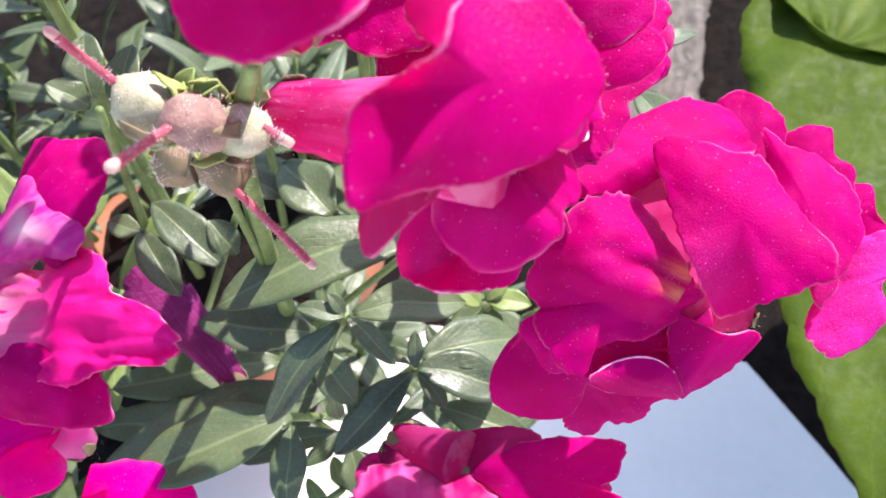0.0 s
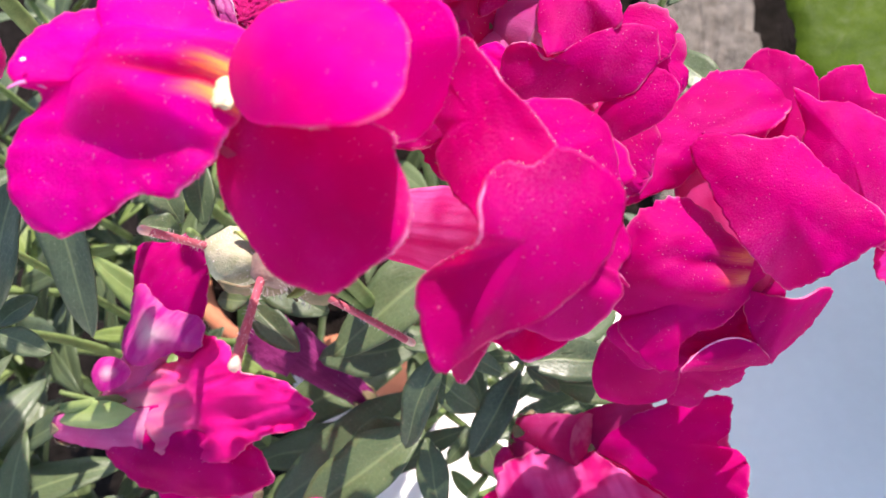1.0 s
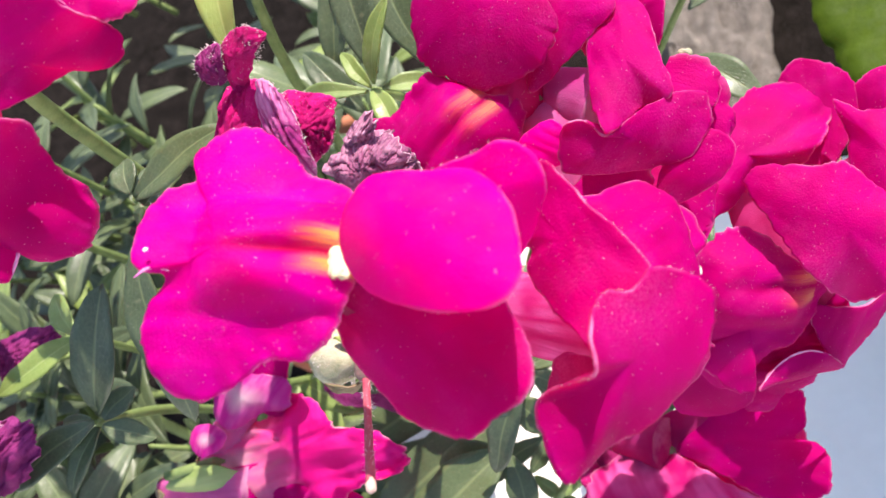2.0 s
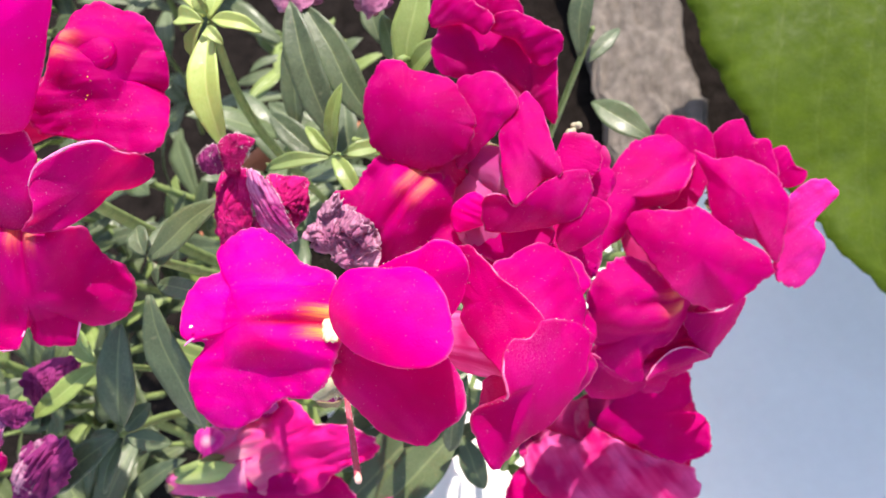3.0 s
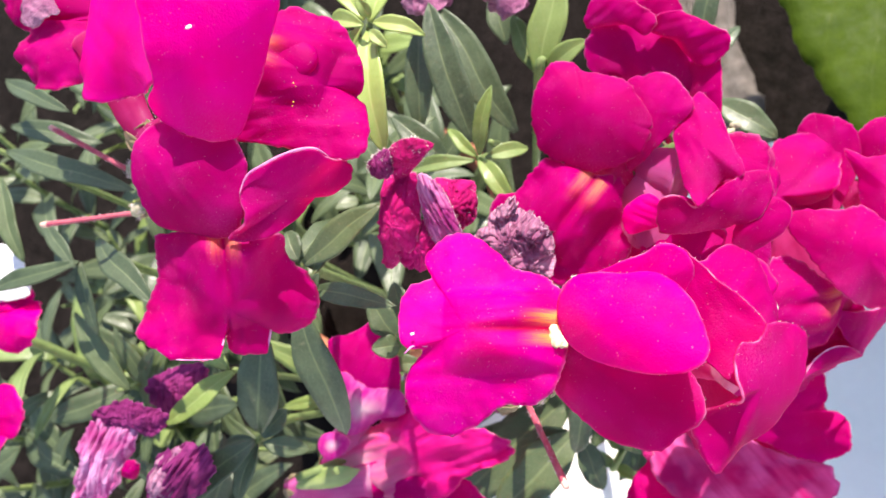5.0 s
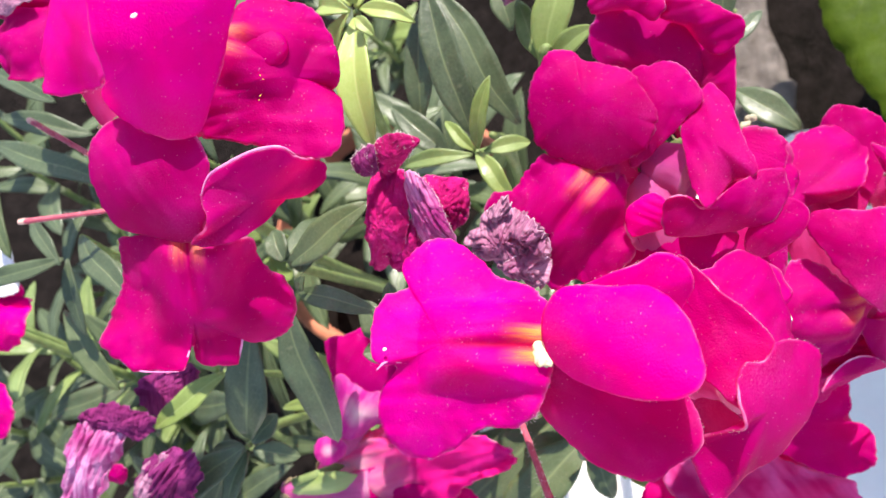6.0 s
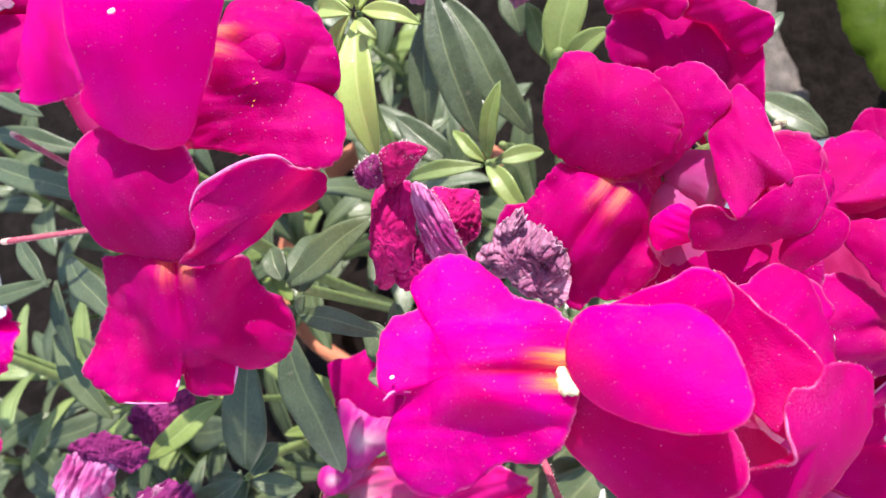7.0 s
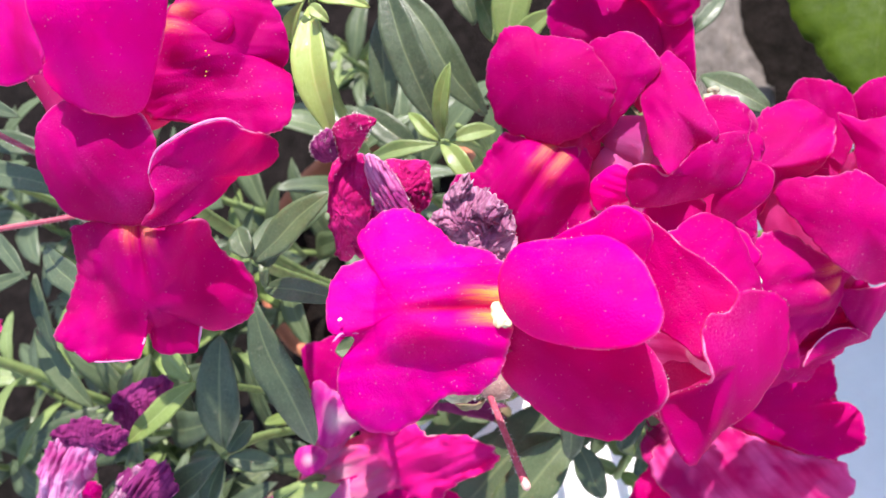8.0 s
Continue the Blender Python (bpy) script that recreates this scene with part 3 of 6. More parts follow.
def cushion(spike, label, humps):
    """Swellings of the palate on the lower lip of the labelled flower: (centre, half length, half width, height)."""
    fl = next(ch for ch in spike.children if ch.get("label") == label)
    at = fl.matrix_basis.translation + spike.location
    for i, (c, ln, wd, ht) in enumerate(humps):
        x, s, n = frame_of((0.8, -0.6, 0), UP)
        part("palate", blob_mesh(c, (x * ln, s * wd, n * ht), at, 0.05, 150, i + ln * 900), PETAL_GLOSS, fl)


def rolled_edge(spike, label, points, radius=0.00024):
    """A pale edge, rolled over, along the rim of a petal of the labelled flower."""
    fl = next(ch for ch in spike.children if ch.get("label") == label)
    at = fl.matrix_basis.translation + spike.location
    line = smooth_line([Vector(p) for p in points], 4)
    last = len(line) - 1
    part("rolled_edge", tube_mesh(line, [radius * (0.25 + 0.75 * math.sin(math.pi * i / last) * (0.8 + 0.4 * noise.noise(p * 500))) for i, p in enumerate(line)], at, 8, 1), RIM, fl, "pale rolled petal edge")


def hairs(name, points, radius, length, count, seed, parent, at):
    """Short glandular hairs round a stalk."""
    rnd = random.Random(seed)
    bm = bmesh.new()
    pts = [Vector(p) for p in points]
    for _ in range(count):
        i = rnd.randrange(len(pts) - 1)
        w = rnd.random()
        p = pts[i].lerp(pts[i + 1], w)
        d = (pts[i + 1] - pts[i]).normalized()
        r, q, _n = frame_of(d.orthogonal(), d)
        a = rnd.random() * 6.283
        out = r * math.cos(a) + d.cross(r) * math.sin(a)
        out = (out + d * rnd.uniform(-0.3, 0.3)).normalized()
        b0 = p + out * radius * 0.9
        e = b0 + out * length * rnd.uniform(0.5, 1.1)
        k = 0.00004
        vs = [bm.verts.new(b0 + d * k), bm.verts.new(b0 - d * k), bm.verts.new(b0 + d.cross(out) * k * 1.5), bm.verts.new(e)]
        for tri in ((0, 1, 3), (1, 2, 3), (2, 0, 3)):
            bm.faces.new([vs[t] for t in tri])
    return tagged(part(name, bm, HAIR, parent, "", at), kind="stuff")


def seed_pod(spike, centre, axis, size, style_end, seed=0, style_bend=(0, 0, 0), sepals=True, skin=None):
    """A spent blossom: hairy green pod in dusky sepals, with the long red style still on it."""
    size *= 1.2
    c, ax = Vector(centre), Vector(axis).normalized()
    x, s, n = frame_of(ax, UP)
    at = c - spike.location
    pod = part("seed_pod", blob_mesh(c, (x * size * 0.62, s * size * 0.5, n * size * 0.5), c, 0.16, 260, seed), skin or POD, spike, "hairy brown seed pod" if skin else "pale hairy green seed pod", at)
    if sepals:
        for k in range(4):
            a = k * math.pi / 2 + 0.5
            out = s * math.cos(a) + n * math.sin(a)
            part("sepal", leaf_mesh(c - x * size * 0.6 + out * size * 0.2, c + x * size * 0.15 + out * size * 0.62, size * 0.26, out, 0.3, 0.2, k + seed, c, nu=10, nv=4, wave=0.12), SEPAL_GREEN if k % 2 else SEPAL, pod, thick=0.0003)
    e = Vector(style_end)
    b0 = c + x * size * 0.5
    m = (b0 + e) / 2 + Vector(style_bend)
    part("style", tube_mesh([b0, m, e], [0.00055, 0.0005, 0.0006], c, 8, 6, 0.1), STYLE, pod, "thin crimson style")
    d = (e - m).normalized()
    part("stigma", tube_mesh([e - d * 0.0006, e + d * 0.0008, e + d * 0.0013], [0.00058, 0.00062, 0.0003], c, 8, 2), STIGMA, pod, "pale blunt tip")
    hairs("fuzz", [b0 - c, m - c, e - c], 0.0005, 0.0007, 110, seed, pod, (0, 0, 0))
    hairs("pod_fuzz", [-x * size * 0.4, x * size * 0.4], size * 0.45, 0.0007, 420, seed + 1, pod, (0, 0, 0))
    return pod


def shoot(name, stem, leaves, material=None, radius=0.0012, label="", group="leafy shoots", fold=0.2, droop=0.08):
    """A leafy shoot: stem through points, leaves as (base, tip, width[, normal])."""
    base = Vector(stem[0])
    th = thing(name, base, label or "grey-green leafy snapdragon shoot with narrow leaves", "shoot", group)
    mt = material or LEAF
    part("stem", tube_mesh(stem, [radius] * (len(stem) - 1) + [radius * 0.6], base, 8, 5, 0.08), STEM, th)
    for i, lf in enumerate(leaves):
        b0, t0, w = lf[:3]
        nr = lf[3] if len(lf) > 3 else UP
        part("leaf", leaf_mesh(b0, t0, w, nr, fold, droop, i * 2.1 + base.x * 500, base), mt, th, thick=0.0003)
    return th


def L(name, base, tip, width, **kw):
    return dict(name=name, base=base, tip=tip, width=width, **kw)


# ---- the setting ----
def box_mesh(x0, y0, z0, x1, y1, z1, cut=0, rough=0.0, freq=60.0, bevel=0.002):
    bm = bmesh.new()
    bmesh.ops.create_cube(bm, size=1)
    for vt in bm.verts:
        vt.co = Vector(((x0 + x1) / 2 + vt.co.x * (x1 - x0), (y0 + y1) / 2 + vt.co.y * (y1 - y0), (z0 + z1) / 2 + vt.co.z * (z1 - z0)))
    if bevel:
        bmesh.ops.bevel(bm, geom=bm.edges[:], offset=bevel, segments=2, affect="EDGES")
    if cut:
        bmesh.ops.subdivide_edges(bm, edges=bm.edges[:], cuts=cut, use_grid_fill=True)
        for vt in bm.verts:
            vt.co += Vector((1, 1, 1)) * rough * noise.noise(vt.co * freq) + Vector((0, 0, rough * 0.6)) * noise.noise(vt.co * freq * 3.1)
    return bm


def ground_point(u, v):
    # even soil, finer near the plants, out to the horizon
    r = 40 * u ** 4
    a = v * math.pi
    return Vector((r * math.cos(a), r * math.sin(a) + 0.1, GROUND - 0.03))


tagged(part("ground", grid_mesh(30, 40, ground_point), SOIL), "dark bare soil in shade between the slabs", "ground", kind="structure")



def slab_mesh(outline, z0, z1):
    bm = bmesh.new()
    low = [bm.verts.new((x, y, z0)) for x, y in outline]
    high = [bm.verts.new((x, y, z1)) for x, y in outline]
    bm.faces.new(high)
    bm.faces.new(list(reversed(low)))
    n = len(outline)
    for k in range(n):
        bm.faces.new((low[k], low[(k + 1) % n], high[(k + 1) % n], high[k]))
    bmesh.ops.bevel(bm, geom=[e for e in bm.edges if e.verts[0].co.z == z1 and e.verts[1].co.z == z1], offset=0.003, segments=3, affect="EDGES")
    return bm


slab = part("pavement", slab_mesh([(-0.9, -1.4), (0.95, -1.4), (0.300, 0.0), (0.172, 0.152), (0.154, 0.184), (0.128, 0.226), (0.100, 0.234), (-0.125, 0.240), (-0.125, 0.060), (-0.9, 0.060)], GROUND - 0.029, GROUND), SLAB, smooth=False)
tagged(slab, "smooth blue-grey paving slab, sunlit under the plant and shaded by broad leaves, one added out of view", "paving", kind="structure")
stone = box_mesh(0.055, 0.236, GROUND - 0.029, 0.106, 0.75, GROUND + 0.004, 60, 0.005, 90)
for vt in stone.verts:
    # the edging runs askew, with a ragged edge
    vt.co.x += 0.17 * (vt.co.y - 0.26) + 0.003 * noise.noise(vt.co * 40) + 0.0015 * noise.noise(vt.co * 210)
    vt.co.z += 0.0012 * noise.noise(vt.co * 260)
kerb = part("kerb", stone, CONCRETE, at=(0, 0, 0))
tagged(kerb, "rough weathered grey concrete edging", "kerb", kind="structure")


# ---- pot ----
def pot(centre, radius, height):
    th = thing("flower_pot", (centre[0], centre[1], GROUND), "weathered round terracotta pot under the snapdragons", "flower pot")
    prof = [(0.72, 0), (0.76, 0.02), (0.9, 0.72), (0.91, 0.76), (1.0, 0.77), (1.02, 0.8), (1.02, 0.98), (1.0, 1.0), (0.94, 1.0), (0.92, 0.97), (0.88, 0.8)]
    rings = [[Vector((radius * r * math.cos(a), radius * r * math.sin(a), height * z)) for a in (2 * math.pi * k / 48 for k in range(48))] for r, z in prof]
    part("pot_wall", loft(rings), POT, th)

    def top(u, v):
        a, r = v * math.pi, radius * 0.9 * u
        p = Vector((r * math.cos(a), r * math.sin(a), height * 0.88))
        return p + Vector((0, 0, 0.006 * noise.noise(p * 70)))

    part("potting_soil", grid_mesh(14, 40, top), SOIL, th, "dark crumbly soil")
    return th


pot((-0.085, 0.224), 0.056, 0.084)

# ---- front spike ----
front = thing("snapdragon_spike", (-0.035, 0.130, 0.18), "snapdragon spike with crimson-magenta open flowers and spent pods", "flower spike", "snapdragon spikes")
part("stem", tube_mesh([(-0.035, 0.135, 0.18), (-0.034, 0.112, 0.27), (-0.029, 0.092, 0.330), (-0.020, 0.076, 0.362)], [0.0020, 0.0018, 0.0016, 0.0010], front.location, 10, 6, 0.05), STEM, front)
open_flower = flower(front, (-0.0150, 0.0755, 0.3660), (-0.0196, 0.0715, 0.3850), None, None,
    [S("lower_lip", [(-0.0177, 0.0722, 0.3870), (-0.0170, 0.0778, 0.3860), (-0.0190, 0.0812, 0.3860), (-0.0221, 0.0837, 0.3860), (-0.0236, 0.0873, 0.3860), (-0.0273, 0.0915, 0.3870), (-0.0310, 0.0913, 0.3880), (-0.0336, 0.0892, 0.3880), (-0.0337, 0.0858, 0.3880), (-0.0374, 0.0857, 0.3890), (-0.0394, 0.0819, 0.3900), (-0.0400, 0.0771, 0.3900), (-0.0381, 0.0762, 0.3880), (-0.0418, 0.0741, 0.3860), (-0.0434, 0.0709, 0.3840), (-0.0421, 0.0668, 0.3820), (-0.0380, 0.0650, 0.3810), (-0.0335, 0.0655, 0.3820), (-0.0303, 0.0658, 0.3830), (-0.0263, 0.0644, 0.3840), (-0.0228, 0.0645, 0.3860), (-0.0206, 0.0673, 0.3860)],
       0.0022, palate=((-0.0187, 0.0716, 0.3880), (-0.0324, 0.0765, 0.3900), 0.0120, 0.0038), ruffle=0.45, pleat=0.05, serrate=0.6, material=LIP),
     # crimson colour stands for the shade that falls on this lower lobe
     S("lower_lobe", [(-0.0206, 0.0717, 0.3870), (-0.0222, 0.0697, 0.3840), (-0.0229, 0.0660, 0.3810), (-0.0210, 0.0618, 0.3785), (-0.0180, 0.0571, 0.3785), (-0.0129, 0.0531, 0.3808), (-0.0098, 0.0537, 0.3820), (-0.0057, 0.0543, 0.3845), (-0.0047, 0.0578, 0.3850), (-0.0055, 0.0617, 0.3860), (-0.0058, 0.0646, 0.3860), (-0.0107, 0.0677, 0.3870), (-0.0155, 0.0714, 0.3870)], 0.0010, ruffle=0.22, serrate=0.4, material=PETAL_RED),
     S("hood_lobe", [(-0.0150, 0.0735, 0.3800), (-0.0190, 0.0742, 0.3840), (-0.0172, 0.0780, 0.3845), (-0.0150, 0.0792, 0.3843), (-0.0115, 0.0782, 0.3862), (-0.0075, 0.0776, 0.3880), (-0.0045, 0.0772, 0.3888), (-0.0016, 0.0774, 0.3890), (0.0005, 0.0762, 0.3880), (0.0012, 0.0739, 0.3860), (-0.0002, 0.0729, 0.3825), (-0.0022, 0.0722, 0.3790), (-0.0055, 0.0713, 0.3765), (-0.0110, 0.0720, 0.3775)], 0.0016, ruffle=0.2, serrate=0.4),
     S("upper_lobe", [(-0.0186, 0.0697, 0.3890), (-0.0183, 0.0730, 0.3900), (-0.0166, 0.0757, 0.3905), (-0.0134, 0.0764, 0.3917), (-0.0084, 0.0736, 0.3935), (-0.0042, 0.0716, 0.3937), (-0.0020, 0.0666, 0.3945), (-0.0023, 0.0607, 0.3955), (-0.0037, 0.0583, 0.3955), (-0.0065, 0.0581, 0.3950), (-0.0097, 0.0594, 0.3940), (-0.0135, 0.0624, 0.3920), (-0.0168, 0.0662, 0.3893)], 0.0030, ruffle=0.12, serrate=0.25)],
    label="open snapdragon flower, magenta, with orange and cream throat", radii=(0.003, 0.0045, 0.0045), rim_hairs=90)
part("throat_patch", blob_mesh((-0.0195, 0.0701, 0.3888), ((0.0014, 0.0002, 0), (-0.0003, 0.0022, 0), (0, 0, 0.0005)), open_flower.matrix_basis.translation + front.location, 0.32, 700, 3), CREAM, open_flower, "cream-white throat")
flower(front, (-0.0210, 0.0867, 0.3450), (0.0038, 0.0670, 0.3610), None,
    dict(base=(0.0046, 0.0704, 0.3580), lobes=[((0.0143, 0.0831, 0.3560), 0.0100), ((0.0139, 0.0740, 0.3500), 0.0100), ((0.0061, 0.0619, 0.3480), 0.0110)], ruffle=0.5, material=PETAL_RED),
    [S("upper_lobe", [(0.0020, 0.0580, 0.3765), (-0.0012, 0.0629, 0.3750), (-0.0041, 0.0713, 0.3720), (-0.0030, 0.0735, 0.3735), (-0.0038, 0.0763, 0.3740), (-0.0020, 0.0782, 0.3765), (-0.0019, 0.0800, 0.3780), (0.0011, 0.0796, 0.3803), (0.0025, 0.0774, 0.3800), (0.0045, 0.0728, 0.3795), (0.0065, 0.0692, 0.3785), (0.0078, 0.0654, 0.3770), (0.0076, 0.0616, 0.3765)], 0.0008, ruffle=0.3, serrate=0.9, material=PETAL_RED),
     S("back_lobe", [(0.0030, 0.0715, 0.3660), (0.0025, 0.0793, 0.3690), (0.0054, 0.0810, 0.3675), (0.0101, 0.0836, 0.3627), (0.0138, 0.0810, 0.3600), (0.0140, 0.0763, 0.3575), (0.0136, 0.0721, 0.3570), (0.0112, 0.0680, 0.3590), (0.0070, 0.0671, 0.3640)], 0.0014, ruffle=0.35, serrate=0.7, material=PETAL_RED),
     S("upper_lobe", [(0.0052, 0.0622, 0.3800), (0.0033, 0.0626, 0.3812), (0.0014, 0.0606, 0.3820), (0.0005, 0.0579, 0.3822), (-0.0000, 0.0552, 0.3812), (-0.0026, 0.0563, 0.3780), (-0.0069, 0.0567, 0.3735), (-0.0067, 0.0496, 0.3702), (-0.0012, 0.0521, 0.3700), (0.0027, 0.0529, 0.3700), (0.0078, 0.0560, 0.3700), (0.0117, 0.0602, 0.3710), (0.0132, 0.0632, 0.3725), (0.0108, 0.0643, 0.3765), (0.0077, 0.0641, 0.3797)], 0.0014, ruffle=0.3, serrate=0.8, material=PETAL_RED),
     S("lower_lobe", [(0.0038, 0.0707, 0.3500), (-0.0020, 0.0721, 0.3470), (-0.0053, 0.0712, 0.3410), (-0.0051, 0.0691, 0.3365), (-0.0023, 0.0650, 0.3400), (0.0004, 0.0618, 0.3435), (0.0045, 0.0648, 0.3400), (0.0085, 0.0706, 0.3350), (0.0098, 0.0721, 0.3410), (0.0078, 0.0717, 0.3480)], 0.0014, ruffle=0.5, material=PETAL_RED),
     S("lower_lobe", [(-0.0041, 0.0639, 0.3660), (-0.0006, 0.0623, 0.3670), (0.0008, 0.0576, 0.3670), (-0.0025, 0.0545, 0.3640), (-0.0058, 0.0524, 0.3610), (-0.0070, 0.0558, 0.3600), (-0.0076, 0.0605, 0.3620)], 0.0010, ruffle=0.8, material=TUBE)],
    label="snapdragon flower turned away, pink striped tube", tube=TUBE_STREAKED, radii=(0.0036, 0.0052, 0.0068), rim_hairs=90)
seed_pod(front, (-0.0335, 0.0791, 0.3520), (-0.7, 0.3, 0.3), 0.0062, (-0.0411, 0.0785, 0.3620), 1)
seed_pod(front, (-0.0278, 0.0770, 0.3520), (-0.5, -0.5, 0.3), 0.0060, (-0.0275, 0.0563, 0.3665), 2, skin=POD_BROWN)
seed_pod(front, (-0.0276, 0.0810, 0.3420), (0.3, -0.6, -0.2), 0.0060, (-0.0170, 0.0733, 0.3330), 3, skin=SEPAL)
seed_pod(front, (-0.0235, 0.0784, 0.3500), (0.6, -0.2, 0.3), 0.0052, (-0.0186, 0.0771, 0.3500), 4)
seed_pod(front, (-0.0359, 0.0876, 0.3350), (-0.3, -0.3, -0.4), 0.0060, (-0.0398, 0.0888, 0.3300), 5, skin=SEPAL)

# ---- left spike ----
left = thing("snapdragon_spike", (-0.085, 0.185, 0.18), "snapdragon spike with large crimson-magenta open flowers", "flower spike", "snapdragon spikes")
part("stem", tube_mesh([(-0.085, 0.185, 0.18), (-0.080, 0.155, 0.28), (-0.070, 0.130, 0.36), (-0.064, 0.122, 0.385)], [0.0018, 0.0015, 0.0014, 0.0010], left.location, 10, 6, 0.05), STEM, left)
flower(left, (-0.0779, 0.1327, 0.3740), (-0.0651, 0.1088, 0.3870), None, None,
    [S("lower_lip", [(-0.0606, 0.1031, 0.3950), (-0.0661, 0.1061, 0.3950), (-0.0720, 0.1076, 0.3940), (-0.0743, 0.1063, 0.3910), (-0.0752, 0.1043, 0.3890), (-0.0787, 0.1018, 0.3870), (-0.0814, 0.0974, 0.3867), (-0.0791, 0.0935, 0.3870), (-0.0752, 0.0900, 0.3870), (-0.0691, 0.0877, 0.3871), (-0.0676, 0.0915, 0.3860), (-0.0683, 0.0902, 0.3830), (-0.0661, 0.0893, 0.3810), (-0.0642, 0.0897, 0.3790), (-0.0618, 0.0942, 0.3800), (-0.0624, 0.0929, 0.3775), (-0.0598, 0.0923, 0.3760), (-0.0566, 0.0938, 0.3750), (-0.0550, 0.0969, 0.3750), (-0.0553, 0.1007, 0.3770), (-0.0560, 0.1023, 0.3830), (-0.0537, 0.1023, 0.3890), (-0.0560, 0.1008, 0.3940)],
       0.0040, palate=((-0.0607, 0.1027, 0.3950), (-0.0658, 0.0955, 0.3840), 0.0120, 0.0034), ruffle=0.6, pleat=0.07, serrate=0.7, material=LIP_RED),
     S("upper_lobe", [(-0.0594, 0.1013, 0.3960), (-0.0649, 0.1043, 0.3960), (-0.0696, 0.1076, 0.3970), (-0.0700, 0.1107, 0.4010), (-0.0690, 0.1138, 0.4040), (-0.0668, 0.1164, 0.4060), (-0.0630, 0.1176, 0.4065), (-0.0605, 0.1166, 0.4065), (-0.0583, 0.1135, 0.4060), (-0.0527, 0.1114, 0.4050), (-0.0513, 0.1080, 0.4040), (-0.0527, 0.1047, 0.4020), (-0.0556, 0.1015, 0.3990)], 0.0030, ruffle=0.3, serrate=0.5),
     S("upper_lobe", [(-0.0592, 0.1003, 0.3975), (-0.0550, 0.1000, 0.4005), (-0.0543, 0.1030, 0.4020), (-0.0523, 0.1050, 0.4030), (-0.0490, 0.1049, 0.4040), (-0.0449, 0.1053, 0.4040), (-0.0414, 0.1049, 0.4030), (-0.0403, 0.1043, 0.4000), (-0.0395, 0.1067, 0.3940), (-0.0401, 0.1063, 0.3910), (-0.0427, 0.1056, 0.3900), (-0.0453, 0.1053, 0.3920), (-0.0482, 0.1016, 0.3940), (-0.0522, 0.0992, 0.3955), (-0.0567, 0.0990, 0.3970)], 0.0016, ruffle=0.35, serrate=0.6)],
    label="open snapdragon flower, crimson, seen from the front", petal=PETAL_RED, lip=LIP_RED, radii=(0.003, 0.0045, 0.005))
flower(left, (-0.0803, 0.1407, 0.3760), (-0.0569, 0.1302, 0.3880), None, None,
    [S("lower_lip", [(-0.0492, 0.1198, 0.4040), (-0.0459, 0.1241, 0.4050), (-0.0430, 0.1288, 0.4040), (-0.0392, 0.1307, 0.4030), (-0.0360, 0.1293, 0.4010), (-0.0337, 0.1277, 0.3990), (-0.0326, 0.1242, 0.3970), (-0.0324, 0.1207, 0.3960), (-0.0338, 0.1182, 0.3940), (-0.0361, 0.1188, 0.3920), (-0.0366, 0.1207, 0.3915), (-0.0351, 0.1170, 0.3930), (-0.0342, 0.1147, 0.3940), (-0.0349, 0.1084, 0.3950), (-0.0371, 0.1057, 0.3955), (-0.0404, 0.1066, 0.3955), (-0.0449, 0.1095, 0.3970), (-0.0495, 0.1126, 0.3980), (-0.0534, 0.1149, 0.3990), (-0.0537, 0.1173, 0.4020)],
       0.0022, palate=((-0.0450, 0.1241, 0.4050), (-0.0380, 0.1190, 0.4000), 0.0120, 0.0026), ruffle=0.5, pleat=0.05, serrate=0.7, material=LIP_RED),
     S("upper_lobe", [(-0.0550, 0.1099, 0.4080), (-0.0600, 0.1154, 0.4080), (-0.0605, 0.1170, 0.4120), (-0.0573, 0.1161, 0.4160), (-0.0557, 0.1170, 0.4200), (-0.0544, 0.1201, 0.4230), (-0.0532, 0.1240, 0.4250), (-0.0483, 0.1266, 0.4260), (-0.0403, 0.1241, 0.4260), (-0.0361, 0.1202, 0.4230), (-0.0359, 0.1175, 0.4200), (-0.0384, 0.1162, 0.4170), (-0.0423, 0.1141, 0.4130), (-0.0470, 0.1116, 0.4090), (-0.0507, 0.1092, 0.4070)], 0.0030, ruffle=0.2, serrate=0.35),
     S("side_lobe", [(-0.0581, 0.1184, 0.4140), (-0.0612, 0.1198, 0.4110), (-0.0665, 0.1243, 0.4070), (-0.0747, 0.1303, 0.4040), (-0.0735, 0.1374, 0.4050), (-0.0700, 0.1425, 0.4070), (-0.0660, 0.1487, 0.4090), (-0.0569, 0.1406, 0.4150), (-0.0533, 0.1300, 0.4180), (-0.0546, 0.1228, 0.4170)], 0.0014, ruffle=0.3, serrate=0.6)],
    label="large open snapdragon flower, magenta, with pollen on its lip", lip=LIP_RED, radii=(0.003, 0.0045, 0.005))
flower(left, (-0.0791, 0.1401, 0.3760), (-0.0818, 0.1615, 0.3860),
    dict(base=(-0.0784, 0.1640, 0.3860), lobes=[((-0.0976, 0.1611, 0.3860), 0.0130), ((-0.0975, 0.1837, 0.3880), 0.0130)], ruffle=0.5),
    None, [L("dried_edge", (-0.0854, 0.1688, 0.3920), (-0.0931, 0.1680, 0.3910), 0.0060, ruffle=0.2, crumple=0.0006, material=DRIED)],
    label="crimson snapdragon flower with a dried purple edge", petal=PETAL_RED, radii=(0.003, 0.004, 0.005))
seed_pod(left, (-0.0881, 0.1446, 0.3660), (-0.5, 0.2, 0.2), 0.0032, (-0.1013, 0.1579, 0.3720), 11)
